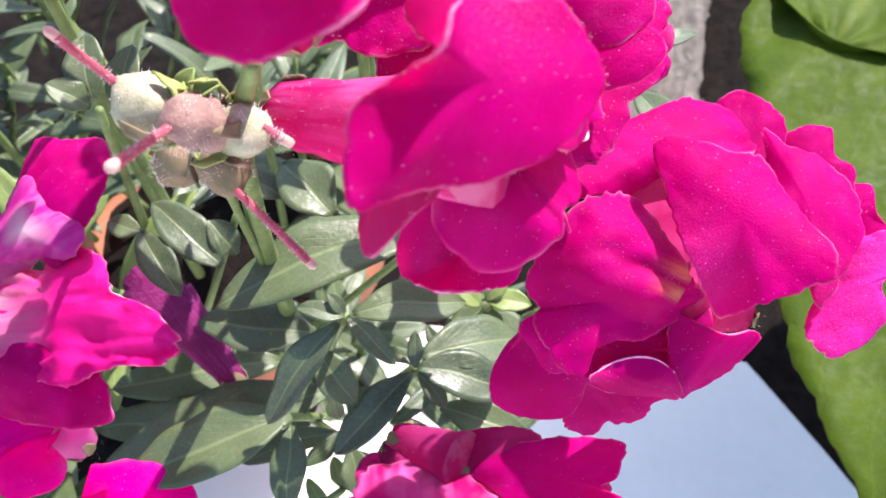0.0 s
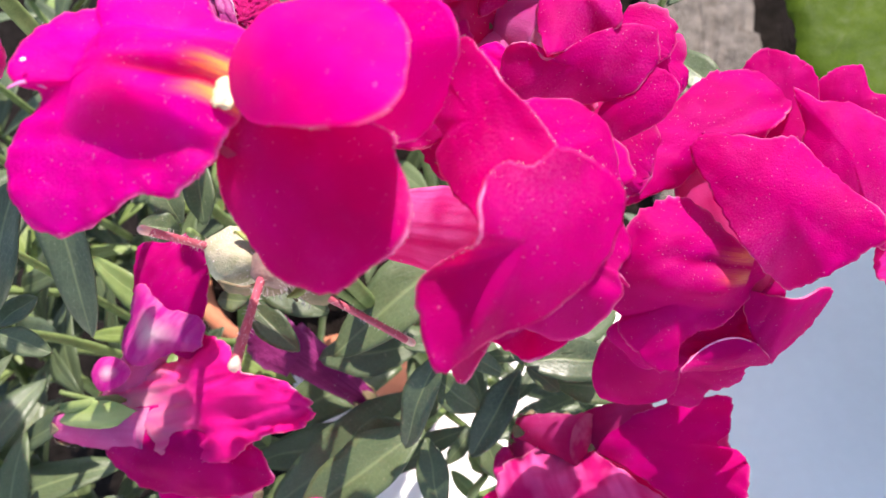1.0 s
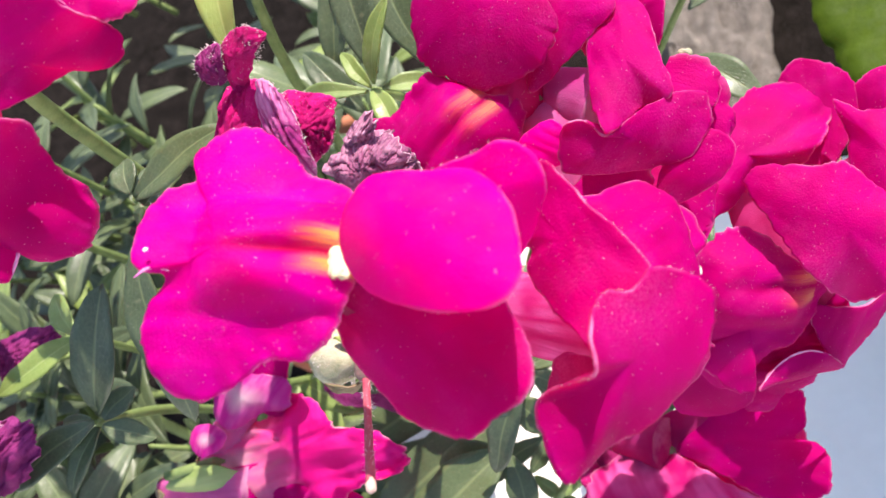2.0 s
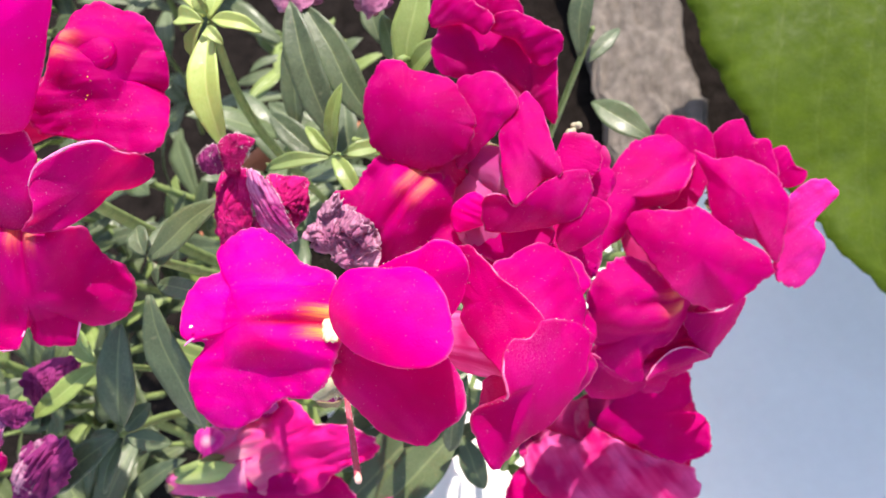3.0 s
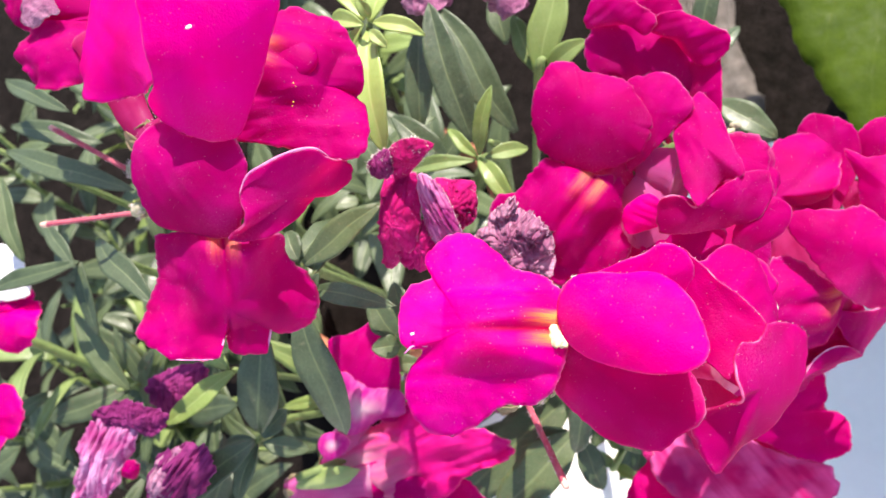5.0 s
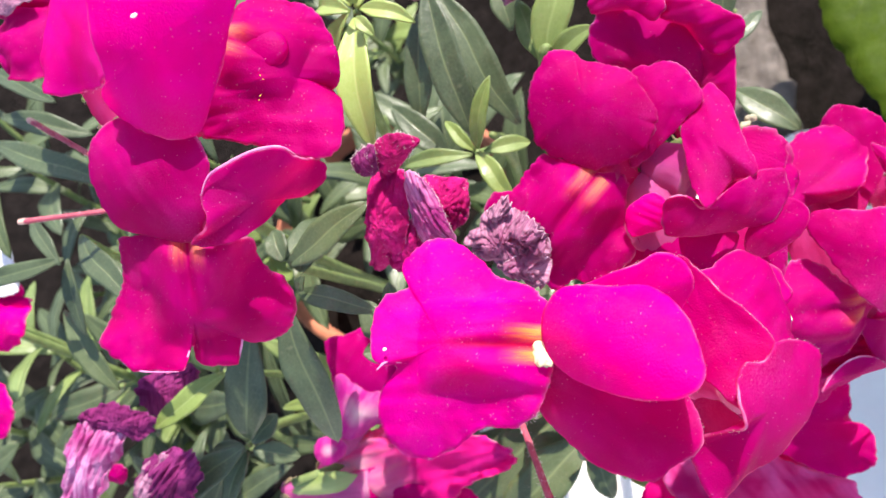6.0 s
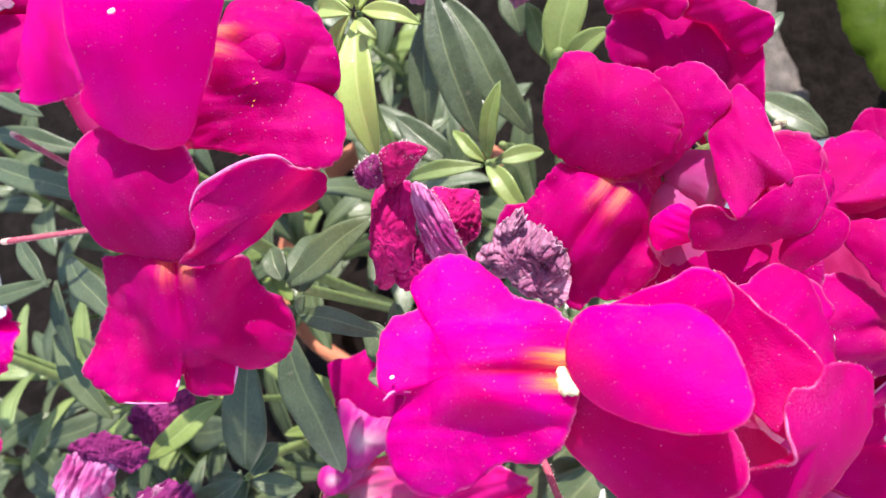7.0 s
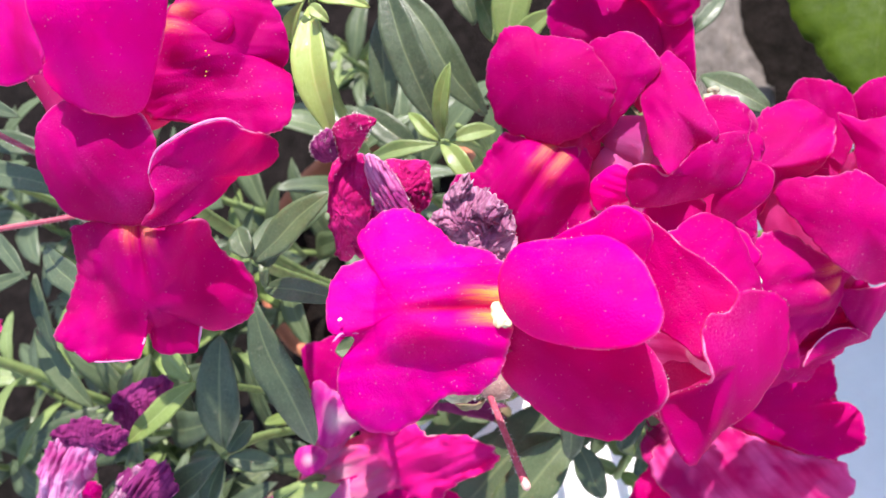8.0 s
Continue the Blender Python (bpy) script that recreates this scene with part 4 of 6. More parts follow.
seed_pod(left, (-0.0914, 0.1396, 0.3600), (-0.8, -0.1, 0.0), 0.0032, (-0.1094, 0.1410, 0.3660), 12)

rolled_edge(left, "open snapdragon flower, crimson, seen from the front", [(-0.0540, 0.1031, 0.4025), (-0.0519, 0.1045, 0.4038), (-0.0488, 0.1046, 0.4046), (-0.0447, 0.1048, 0.4046), (-0.0414, 0.1045, 0.4036), (-0.0404, 0.1043, 0.4008)])
rolled_edge(left, "open snapdragon flower, crimson, seen from the front", [(-0.0797, 0.0948, 0.3870), (-0.0776, 0.0917, 0.3870), (-0.0749, 0.0897, 0.3873), (-0.0695, 0.0876, 0.3873)], 0.00018)
rolled_edge(left, "open snapdragon flower, crimson, seen from the front", [(-0.0639, 0.0893, 0.3795), (-0.0626, 0.0920, 0.3800), (-0.0616, 0.0937, 0.3808)], 0.0003)
rolled_edge(left, "open snapdragon flower, crimson, seen from the front", [(-0.0689, 0.0876, 0.3872), (-0.0677, 0.0895, 0.3872), (-0.0673, 0.0910, 0.3868)], 0.0002)
rolled_edge(front, "open snapdragon flower, magenta, with orange and cream throat", [(-0.0403, 0.0758, 0.3902), (-0.0387, 0.0766, 0.3898), (-0.0371, 0.0760, 0.3890)], 0.00024)
cushion(left, "large open snapdragon flower, magenta, with pollen on its lip", [((-0.0418, 0.1221, 0.4028), 0.0052, 0.0036, 0.0018)])

# ---- middle spike ----
middle = thing("snapdragon_spike", (-0.02, 0.175, 0.18), "snapdragon spike with several crimson open flowers", "flower spike", "snapdragon spikes")
part("stem", tube_mesh([(-0.02, 0.175, 0.18), (-0.002, 0.145, 0.27), (0.010, 0.115, 0.34), (0.014, 0.105, 0.358)], [0.0022, 0.002, 0.0018, 0.0012], middle.location, 10, 6, 0.05), STEM, middle)
flower(middle, (0.0080, 0.1123, 0.3450), (-0.0036, 0.1079, 0.3580), None, None,
    [S("lower_lip", [(-0.0047, 0.1076, 0.3590), (-0.0108, 0.1135, 0.3600), (-0.0149, 0.1124, 0.3590), (-0.0184, 0.1107, 0.3580), (-0.0221, 0.1121, 0.3560), (-0.0247, 0.1091, 0.3540), (-0.0230, 0.1039, 0.3530), (-0.0188, 0.1007, 0.3520), (-0.0190, 0.0956, 0.3510), (-0.0172, 0.0933, 0.3500), (-0.0142, 0.0939, 0.3510), (-0.0123, 0.0924, 0.3500), (-0.0079, 0.0927, 0.3500), (-0.0033, 0.0941, 0.3500), (-0.0029, 0.0992, 0.3520), (-0.0005, 0.1033, 0.3550), (0.0000, 0.1054, 0.3580)],
       0.0026, palate=((-0.0043, 0.1064, 0.3590), (-0.0160, 0.0990, 0.3580), 0.0130, 0.0050), ruffle=0.5, pleat=0.05, material=LIP_RED),
     S("upper_lobe", [(0.0016, 0.1067, 0.3580), (0.0042, 0.1140, 0.3610), (0.0075, 0.1189, 0.3645), (0.0105, 0.1183, 0.3655), (0.0138, 0.1170, 0.3655), (0.0157, 0.1133, 0.3650), (0.0158, 0.1094, 0.3640), (0.0128, 0.1084, 0.3620), (0.0080, 0.1070, 0.3600), (0.0043, 0.1062, 0.3580)], 0.0014, ruffle=0.5),
     S("upper_lobe", [(-0.0047, 0.1070, 0.3605), (-0.0101, 0.1128, 0.3615), (-0.0115, 0.1163, 0.3630), (-0.0093, 0.1215, 0.3665), (-0.0066, 0.1240, 0.3685), (-0.0035, 0.1252, 0.3695), (-0.0004, 0.1240, 0.3695), (0.0007, 0.1219, 0.3690), (0.0027, 0.1203, 0.3690), (0.0044, 0.1185, 0.3690), (0.0067, 0.1166, 0.3685), (0.0077, 0.1125, 0.3675), (0.0083, 0.1096, 0.3660), (0.0070, 0.1071, 0.3645), (0.0042, 0.1056, 0.3630), (0.0003, 0.1055, 0.3615)], 0.0042, ruffle=0.3)],
    label="open snapdragon flower, crimson, with orange throat", petal=PETAL_RED, lip=LIP_RED, radii=(0.003, 0.0045, 0.005))
flower(middle, (0.0155, 0.1135, 0.3440), (0.0146, 0.1279, 0.3490), None, None,
    [S("lower_lip", [(0.0160, 0.1228, 0.3480), (0.0100, 0.1281, 0.3500), (0.0042, 0.1319, 0.3520), (0.0048, 0.1361, 0.3550), (0.0093, 0.1397, 0.3570), (0.0150, 0.1358, 0.3570), (0.0197, 0.1303, 0.3570), (0.0222, 0.1240, 0.3540), (0.0206, 0.1184, 0.3500)], 0.0016, ruffle=0.6),
     S("upper_lobe", [(0.0097, 0.1372, 0.3580), (0.0059, 0.1375, 0.3590), (0.0067, 0.1394, 0.3610), (0.0090, 0.1403, 0.3630), (0.0116, 0.1395, 0.3640), (0.0147, 0.1367, 0.3640), (0.0167, 0.1334, 0.3630), (0.0176, 0.1303, 0.3620), (0.0151, 0.1300, 0.3600), (0.0136, 0.1342, 0.3590)], 0.0012, ruffle=0.9),
     S("back_lobe", [(0.0160, 0.1361, 0.3550), (0.0137, 0.1418, 0.3570), (0.0158, 0.1445, 0.3580), (0.0180, 0.1386, 0.3590), (0.0206, 0.1376, 0.3600), (0.0228, 0.1367, 0.3600), (0.0236, 0.1332, 0.3590), (0.0209, 0.1304, 0.3570)], 0.0010, ruffle=0.8),
     S("upper_lobe", [(0.0194, 0.1298, 0.3560), (0.0165, 0.1309, 0.3590), (0.0183, 0.1316, 0.3620), (0.0216, 0.1305, 0.3630), (0.0245, 0.1276, 0.3620), (0.0261, 0.1245, 0.3620), (0.0282, 0.1225, 0.3610), (0.0269, 0.1205, 0.3590), (0.0238, 0.1201, 0.3570), (0.0212, 0.1230, 0.3560)], 0.0014, ruffle=0.8),
     S("side_lobe", [(0.0193, 0.1191, 0.3500), (0.0215, 0.1244, 0.3540), (0.0263, 0.1223, 0.3560), (0.0238, 0.1155, 0.3540), (0.0216, 0.1117, 0.3500), (0.0203, 0.1151, 0.3500)], 0.0010, ruffle=0.6)],
    label="crimson snapdragon flower seen from behind, ruffled edges", petal=PETAL_RED, lip=PETAL_RED, radii=(0.003, 0.0045, 0.005))
flower(middle, (0.0029, 0.1108, 0.3520), (0.0107, 0.1021, 0.3540),
    None, None,
    [S("upper_lobe", [(0.0150, 0.0964, 0.3590), (0.0096, 0.0924, 0.3610), (0.0087, 0.0955, 0.3620), (0.0096, 0.1012, 0.3620), (0.0114, 0.1075, 0.3620), (0.0159, 0.1111, 0.3630), (0.0182, 0.1122, 0.3630), (0.0194, 0.1079, 0.3630), (0.0190, 0.1015, 0.3630), (0.0185, 0.0951, 0.3610)], 0.0012, ruffle=0.6),
     S("side_lobe", [(0.0084, 0.0915, 0.3540), (0.0028, 0.0938, 0.3550), (0.0040, 0.0973, 0.3590), (0.0068, 0.0960, 0.3610), (0.0089, 0.0929, 0.3605), (0.0135, 0.0943, 0.3610), (0.0185, 0.0952, 0.3610), (0.0223, 0.0944, 0.3600), (0.0222, 0.0913, 0.3580), (0.0183, 0.0886, 0.3560), (0.0136, 0.0902, 0.3540)], 0.0012, ruffle=0.6),
     S("tube_side", [(0.0090, 0.1078, 0.3520), (0.0011, 0.1104, 0.3530), (-0.0017, 0.1040, 0.3515), (-0.0034, 0.0971, 0.3490), (0.0019, 0.0935, 0.3490), (0.0085, 0.0978, 0.3520), (0.0117, 0.1034, 0.3530)], 0.0025, ruffle=0.4, material=TUBE_PALE),
     S("side_lobe", [(0.0042, 0.0953, 0.3550), (0.0006, 0.0955, 0.3540), (-0.0026, 0.0962, 0.3540), (-0.0016, 0.0999, 0.3560), (0.0028, 0.1001, 0.3580), (0.0047, 0.0975, 0.3580)], 0.0008, ruffle=0.8, material=PETAL),
     S("side_lobe", [(0.0139, 0.0862, 0.3510), (0.0140, 0.0890, 0.3530), (0.0181, 0.0909, 0.3560), (0.0213, 0.0916, 0.3570), (0.0240, 0.0884, 0.3560), (0.0217, 0.0858, 0.3540), (0.0168, 0.0851, 0.3520)], 0.0010, ruffle=0.5),
     L("lower_lobe", (0.0095, 0.0984, 0.3500), (0.0024, 0.0895, 0.3480), 0.0160, cup=0.1, ruffle=0.04),
     S("lower_lobe", [(-0.0075, 0.1055, 0.3460), (-0.0015, 0.1056, 0.3470), (0.0041, 0.0993, 0.3480), (0.0035, 0.0928, 0.3450), (-0.0023, 0.0903, 0.3420), (-0.0085, 0.0939, 0.3410), (-0.0104, 0.1003, 0.3430)], 0.0010, ruffle=0.4),
     L("lower_lobe", (0.0191, 0.1055, 0.3500), (0.0254, 0.0998, 0.3490), 0.0110, cup=0.1, ruffle=0.05),
     L("lower_lobe", (0.0177, 0.1050, 0.3460), (0.0257, 0.0971, 0.3430), 0.0150, cup=0.1, ruffle=0.05),
     L("lower_lobe", (0.0093, 0.0933, 0.3450), (0.0196, 0.0854, 0.3430), 0.0150, cup=0.1, ruffle=0.05)],
    label="crimson snapdragon flower with a pale striped tube", petal=PETAL_RED, tube=TUBE_PALE, radii=(0.003, 0.0042, 0.0055))

# ---- right spike ----
right = thing("snapdragon_spike", (0.0, 0.165, 0.16), "snapdragon spike leaning over the paving, crimson flowers", "flower spike", "snapdragon spikes")
part("stem", tube_mesh([(0.0, 0.165, 0.16), (0.015, 0.135, 0.23), (0.032, 0.105, 0.29), (0.040, 0.094, 0.310)], [0.0022, 0.002, 0.0018, 0.0012], right.location, 10, 6, 0.05), STEM, right)
flower(right, (0.0473, 0.0923, 0.3000), (0.0322, 0.0826, 0.3180), None, None,
    [S("lower_lip", [(0.0330, 0.0810, 0.3235), (0.0293, 0.0865, 0.3260), (0.0247, 0.0899, 0.3290), (0.0191, 0.0888, 0.3300), (0.0144, 0.0852, 0.3290), (0.0119, 0.0826, 0.3250), (0.0113, 0.0806, 0.3200), (0.0130, 0.0787, 0.3180), (0.0123, 0.0776, 0.3175), (0.0126, 0.0755, 0.3165), (0.0147, 0.0724, 0.3160), (0.0169, 0.0695, 0.3160), (0.0191, 0.0693, 0.3165), (0.0202, 0.0725, 0.3175), (0.0229, 0.0738, 0.3180), (0.0264, 0.0742, 0.3180), (0.0299, 0.0761, 0.3185), (0.0332, 0.0790, 0.3190), (0.0354, 0.0807, 0.3205)],
       0.0030, palate=((0.0321, 0.0800, 0.3230), (0.0189, 0.0814, 0.3290), 0.0125, 0.0034), ruffle=0.5, material=LIP_RED),
     S("back_lobe", [(0.0406, 0.0988, 0.3160), (0.0364, 0.1030, 0.3160), (0.0390, 0.1129, 0.3200), (0.0418, 0.1178, 0.3230), (0.0457, 0.1189, 0.3240), (0.0497, 0.1158, 0.3240), (0.0518, 0.1117, 0.3220), (0.0491, 0.1056, 0.3190)], 0.0010, ruffle=0.5),
     S("side_lobe", [(0.0376, 0.1025, 0.3180), (0.0322, 0.1030, 0.3200), (0.0264, 0.0982, 0.3210), (0.0214, 0.0958, 0.3230), (0.0168, 0.0942, 0.3240), (0.0161, 0.0976, 0.3250), (0.0174, 0.1010, 0.3250), (0.0219, 0.1055, 0.3260), (0.0290, 0.1110, 0.3260), (0.0346, 0.1152, 0.3250), (0.0403, 0.1163, 0.3240), (0.0458, 0.1135, 0.3230), (0.0466, 0.1088, 0.3210), (0.0408, 0.0999, 0.3280)], 0.0020, ruffle=0.4),
     S("upper_lobe", [(0.0318, 0.0776, 0.3295), (0.0296, 0.0823, 0.3315), (0.0280, 0.0882, 0.3335), (0.0269, 0.0941, 0.3355), (0.0304, 0.0948, 0.3365), (0.0368, 0.0917, 0.3370), (0.0405, 0.0905, 0.3370), (0.0430, 0.0867, 0.3355), (0.0450, 0.0833, 0.3350), (0.0482, 0.0785, 0.3335), (0.0483, 0.0757, 0.3320), (0.0444, 0.0744, 0.3305), (0.0399, 0.0731, 0.3290), (0.0365, 0.0762, 0.3215)], 0.0024, ruffle=0.35),
     S("lower_lobe", [(0.0132, 0.0810, 0.3120), (0.0105, 0.0802, 0.3090), (0.0085, 0.0787, 0.3060), (0.0071, 0.0765, 0.3020), (0.0076, 0.0747, 0.2990), (0.0105, 0.0733, 0.2980), (0.0147, 0.0720, 0.2990), (0.0184, 0.0719, 0.3000), (0.0203, 0.0723, 0.3050), (0.0204, 0.0739, 0.3110), (0.0171, 0.0771, 0.3130)], 0.0022, ruffle=0.3, serrate=0.5),
     S("side_lobe", [(0.0187, 0.0768, 0.3170), (0.0149, 0.0789, 0.3170), (0.0112, 0.0788, 0.3150), (0.0107, 0.0777, 0.3135), (0.0125, 0.0758, 0.3125), (0.0144, 0.0730, 0.3115), (0.0166, 0.0721, 0.3120), (0.0178, 0.0730, 0.3140), (0.0182, 0.0747, 0.3160)], 0.0010, ruffle=0.4, serrate=0.6, material=LIP_RED),
     S("lower_lobe", [(0.0193, 0.0772, 0.3145), (0.0188, 0.0738, 0.3110), (0.0225, 0.0727, 0.3070), (0.0276, 0.0729, 0.3055), (0.0332, 0.0731, 0.3065), (0.0370, 0.0767, 0.3095), (0.0379, 0.0803, 0.3145), (0.0349, 0.0815, 0.3180), (0.0263, 0.0795, 0.3160)], 0.0006, ruffle=0.6, pleat=0.15, serrate=0.3),
     S("skirt_lobe", [(0.0199, 0.0746, 0.3090), (0.0185, 0.0738, 0.3030), (0.0180, 0.0723, 0.2980), (0.0197, 0.0721, 0.2965), (0.0232, 0.0719, 0.2960), (0.0250, 0.0730, 0.2970), (0.0269, 0.0727, 0.2970), (0.0290, 0.0732, 0.2980), (0.0303, 0.0736, 0.3000), (0.0311, 0.0741, 0.3030), (0.0335, 0.0736, 0.3050), (0.0321, 0.0758, 0.3090), (0.0253, 0.0761, 0.3110)], 0.0008, ruffle=0.6, serrate=1.6),
     S("folded_lobe", [(0.0197, 0.0691, 0.3158), (0.0217, 0.0708, 0.3158), (0.0240, 0.0722, 0.3158), (0.0269, 0.0731, 0.3155), (0.0296, 0.0730, 0.3150), (0.0320, 0.0719, 0.3138), (0.0335, 0.0712, 0.3090), (0.0299, 0.0725, 0.3065), (0.0257, 0.0725, 0.3070), (0.0223, 0.0719, 0.3095)], 0.0012, ruffle=0.3, serrate=0.5),
     S("tube_side", [(0.0293, 0.0853, 0.3180), (0.0257, 0.0934, 0.3160), (0.0277, 0.1076, 0.3140), (0.0314, 0.1126, 0.3140), (0.0358, 0.1041, 0.3180), (0.0354, 0.0899, 0.3220), (0.0326, 0.0811, 0.3220)], 0.0012, ruffle=0.3, material=TUBE),
     S("wing_lobe", [(0.0332, 0.0710, 0.3090), (0.0318, 0.0732, 0.3125), (0.0309, 0.0760, 0.3160), (0.0317, 0.0785, 0.3185), (0.0348, 0.0775, 0.3180), (0.0389, 0.0769, 0.3165), (0.0423, 0.0786, 0.3155), (0.0444, 0.0789, 0.3140), (0.0440, 0.0782, 0.3115), (0.0411, 0.0760, 0.3095), (0.0378, 0.0741, 0.3080)], 0.0010, ruffle=0.5, serrate=0.8)],
    label="open crimson snapdragon flower with orange throat", petal=PETAL_RED, lip=LIP_RED, radii=(0.003, 0.0045, 0.005))
flower(right, (0.0525, 0.1101, 0.2960), (0.0515, 0.0964, 0.3110), None, None,
    [S("back_lobe", [(0.0545, 0.1032, 0.3160), (0.0499, 0.1101, 0.3200), (0.0516, 0.1118, 0.3220), (0.0555, 0.1129, 0.3230), (0.0587, 0.1125, 0.3230), (0.0592, 0.1084, 0.3210), (0.0622, 0.1069, 0.3200), (0.0620, 0.1039, 0.3180), (0.0608, 0.1000, 0.3160)], 0.0010, ruffle=0.6),
     S("back_lobe", [(0.0603, 0.0999, 0.3130), (0.0600, 0.1051, 0.3170), (0.0649, 0.1052, 0.3180), (0.0652, 0.1008, 0.3170), (0.0672, 0.0993, 0.3150), (0.0650, 0.0976, 0.3140)], 0.0006, ruffle=0.6),
     S("side_lobe", [(0.0547, 0.0866, 0.3130), (0.0577, 0.0912, 0.3160), (0.0604, 0.0936, 0.3180), (0.0636, 0.0951, 0.3190), (0.0681, 0.0946, 0.3190), (0.0698, 0.0911, 0.3180), (0.0662, 0.0898, 0.3170), (0.0631, 0.0873, 0.3160), (0.0636, 0.0837, 0.3140), (0.0606, 0.0801, 0.3120), (0.0552, 0.0777, 0.3110), (0.0521, 0.0809, 0.3120)], 0.0010, ruffle=0.9, material=PETAL_FROSTED),
     S("upper_lobe", [(0.0510, 0.0873, 0.3180), (0.0453, 0.0918, 0.3200), (0.0446, 0.0958, 0.3220), (0.0465, 0.1019, 0.3250), (0.0462, 0.1076, 0.3270), (0.0494, 0.1040, 0.3270), (0.0548, 0.1020, 0.3260), (0.0588, 0.0968, 0.3240), (0.0595, 0.0917, 0.3220), (0.0567, 0.0872, 0.3190), (0.0530, 0.0828, 0.3160)], 0.0022, ruffle=0.4)],
    label="crimson snapdragon flower, ruffled pale-edged petals", petal=PETAL_RED, radii=(0.003, 0.0045, 0.005))

rolled_edge(right, "open crimson snapdragon flower with orange throat", [(0.0196, 0.0689, 0.3161), (0.0217, 0.0706, 0.3161), (0.0239, 0.0720, 0.3161), (0.0268, 0.0729, 0.3158), (0.0295, 0.0728, 0.3153), (0.0319, 0.0717, 0.3141)], 0.00017)
cushion(right, "open crimson snapdragon flower with orange throat", [((0.0252, 0.0839, 0.3255), 0.0040, 0.0032, 0.0030)])

# ---- low spike over the paving ----
low = thing("snapdragon_spike", (-0.02, 0.130, 0.15), "low snapdragon spike with crimson flowers and small buds", "flower spike", "snapdragon spikes")
part("stem", tube_mesh([(-0.02, 0.130, 0.15), (-0.012, 0.105, 0.22), (-0.0026, 0.0832, 0.2680)], [0.002, 0.0018, 0.0012], low.location, 10, 6, 0.05), STEM, low)
flower(low, (-0.0085, 0.0844, 0.2660), (0.0040, 0.0760, 0.2740), None, None,
    [S("upper_lobe", [(-0.0058, 0.0814, 0.2660), (0.0000, 0.0818, 0.2720), (0.0085, 0.0820, 0.2770), (0.0156, 0.0803, 0.2790), (0.0184, 0.0761, 0.2790), (0.0111, 0.0737, 0.2750), (0.0031, 0.0738, 0.2710)], 0.0014, ruffle=0.4, material=TUBE),
     S("upper_lobe", [(0.0019, 0.0792, 0.2700), (0.0132, 0.0783, 0.2780), (0.0178, 0.0780, 0.2810), (0.0244, 0.0776, 0.2830), (0.0301, 0.0762, 0.2840), (0.0288, 0.0705, 0.2850), (0.0259, 0.0680, 0.2850), (0.0296, 0.0652, 0.2860), (0.0292, 0.0606, 0.2860), (0.0269, 0.0575, 0.2850), (0.0222, 0.0572, 0.2830), (0.0165, 0.0607, 0.2810), (0.0106, 0.0679, 0.2780)], 0.0022, ruffle=0.35, serrate=0.9)],
    label="crimson snapdragon flower seen from the side", petal=PETAL_RED, radii=(0.003, 0.0045, 0.006))
flower(low, (-0.0112, 0.0819, 0.2620), (0.0006, 0.0680, 0.2680), None, None,
    [S("tube_side", [(0.0005, 0.0825, 0.2620), (0.0126, 0.0829, 0.2680), (0.0267, 0.0788, 0.2720), (0.0295, 0.0704, 0.2730), (0.0241, 0.0605, 0.2720), (0.0180, 0.0531, 0.2680), (0.0023, 0.0579, 0.2630), (-0.0063, 0.0692, 0.2600)], 0.0014, ruffle=0.4, material=TUBE),
     S("tube_side", [(-0.0002, 0.0805, 0.2680), (-0.0082, 0.0774, 0.2700), (-0.0131, 0.0740, 0.2720), (-0.0140, 0.0665, 0.2730), (-0.0086, 0.0588, 0.2720), (0.0008, 0.0520, 0.2720), (0.0135, 0.0473, 0.2740), (0.0204, 0.0492, 0.2780), (0.0229, 0.0557, 0.2800), (0.0143, 0.0624, 0.2800), (0.0072, 0.0711, 0.2760)], 0.0034, ruffle=0.45, serrate=0.8, material=TUBE_STREAKED),
     S("lower_lobe", [(-0.0104, 0.0751, 0.2620), (-0.0186, 0.0725, 0.2620), (-0.0238, 0.0674, 0.2610), (-0.0254, 0.0588, 0.2600), (-0.0155, 0.0522, 0.2620), (-0.0029, 0.0519, 0.2660), (-0.0019, 0.0616, 0.2680)], 0.0020, ruffle=0.5)],
    label="crimson snapdragon flower with a pink streaked tube", petal=PETAL_RED, radii=(0.003, 0.0055, 0.0070))
flower(low, (-0.0092, 0.0848, 0.2620), (-0.0062, 0.0744, 0.2650),
    dict(base=(-0.0065, 0.0790, 0.2670), lobes=[((-0.0136, 0.0726, 0.2680), 0.0090), ((-0.0074, 0.0645, 0.2660), 0.0120), ((0.0023, 0.0679, 0.2640), 0.0120)], arch=0.14, ruffle=0.7, notch=0.88),
    None, label="crimson snapdragon flower opening", petal=WILT, radii=(0.003, 0.0055, 0.0065))
for k, c in enumerate(((0.0017, 0.0776, 0.2720), (0.0043, 0.0752, 0.2720), (0.0071, 0.0750, 0.2710), (0.0022, 0.0759, 0.2680), (0.0005, 0.0819, 0.2720))):
    part("bud", blob_mesh(c, ((0.0016, 0, 0), (0, 0.0018, 0), (0, 0, 0.0018)), c, 0.1, 300, k), SEPAL, low, "small round green bud", Vector(c) - low.location)
for k, c in enumerate(((0.0249, 0.1128, 0.3450), (0.0235, 0.1118, 0.3450))):
    part("bud", blob_mesh(c, ((0.0012, 0, 0), (0, 0.0008, 0), (0, 0, 0.0010)), c, 0.35, 700, k), POD, middle, "pale cream bud", Vector(c) - middle.location)

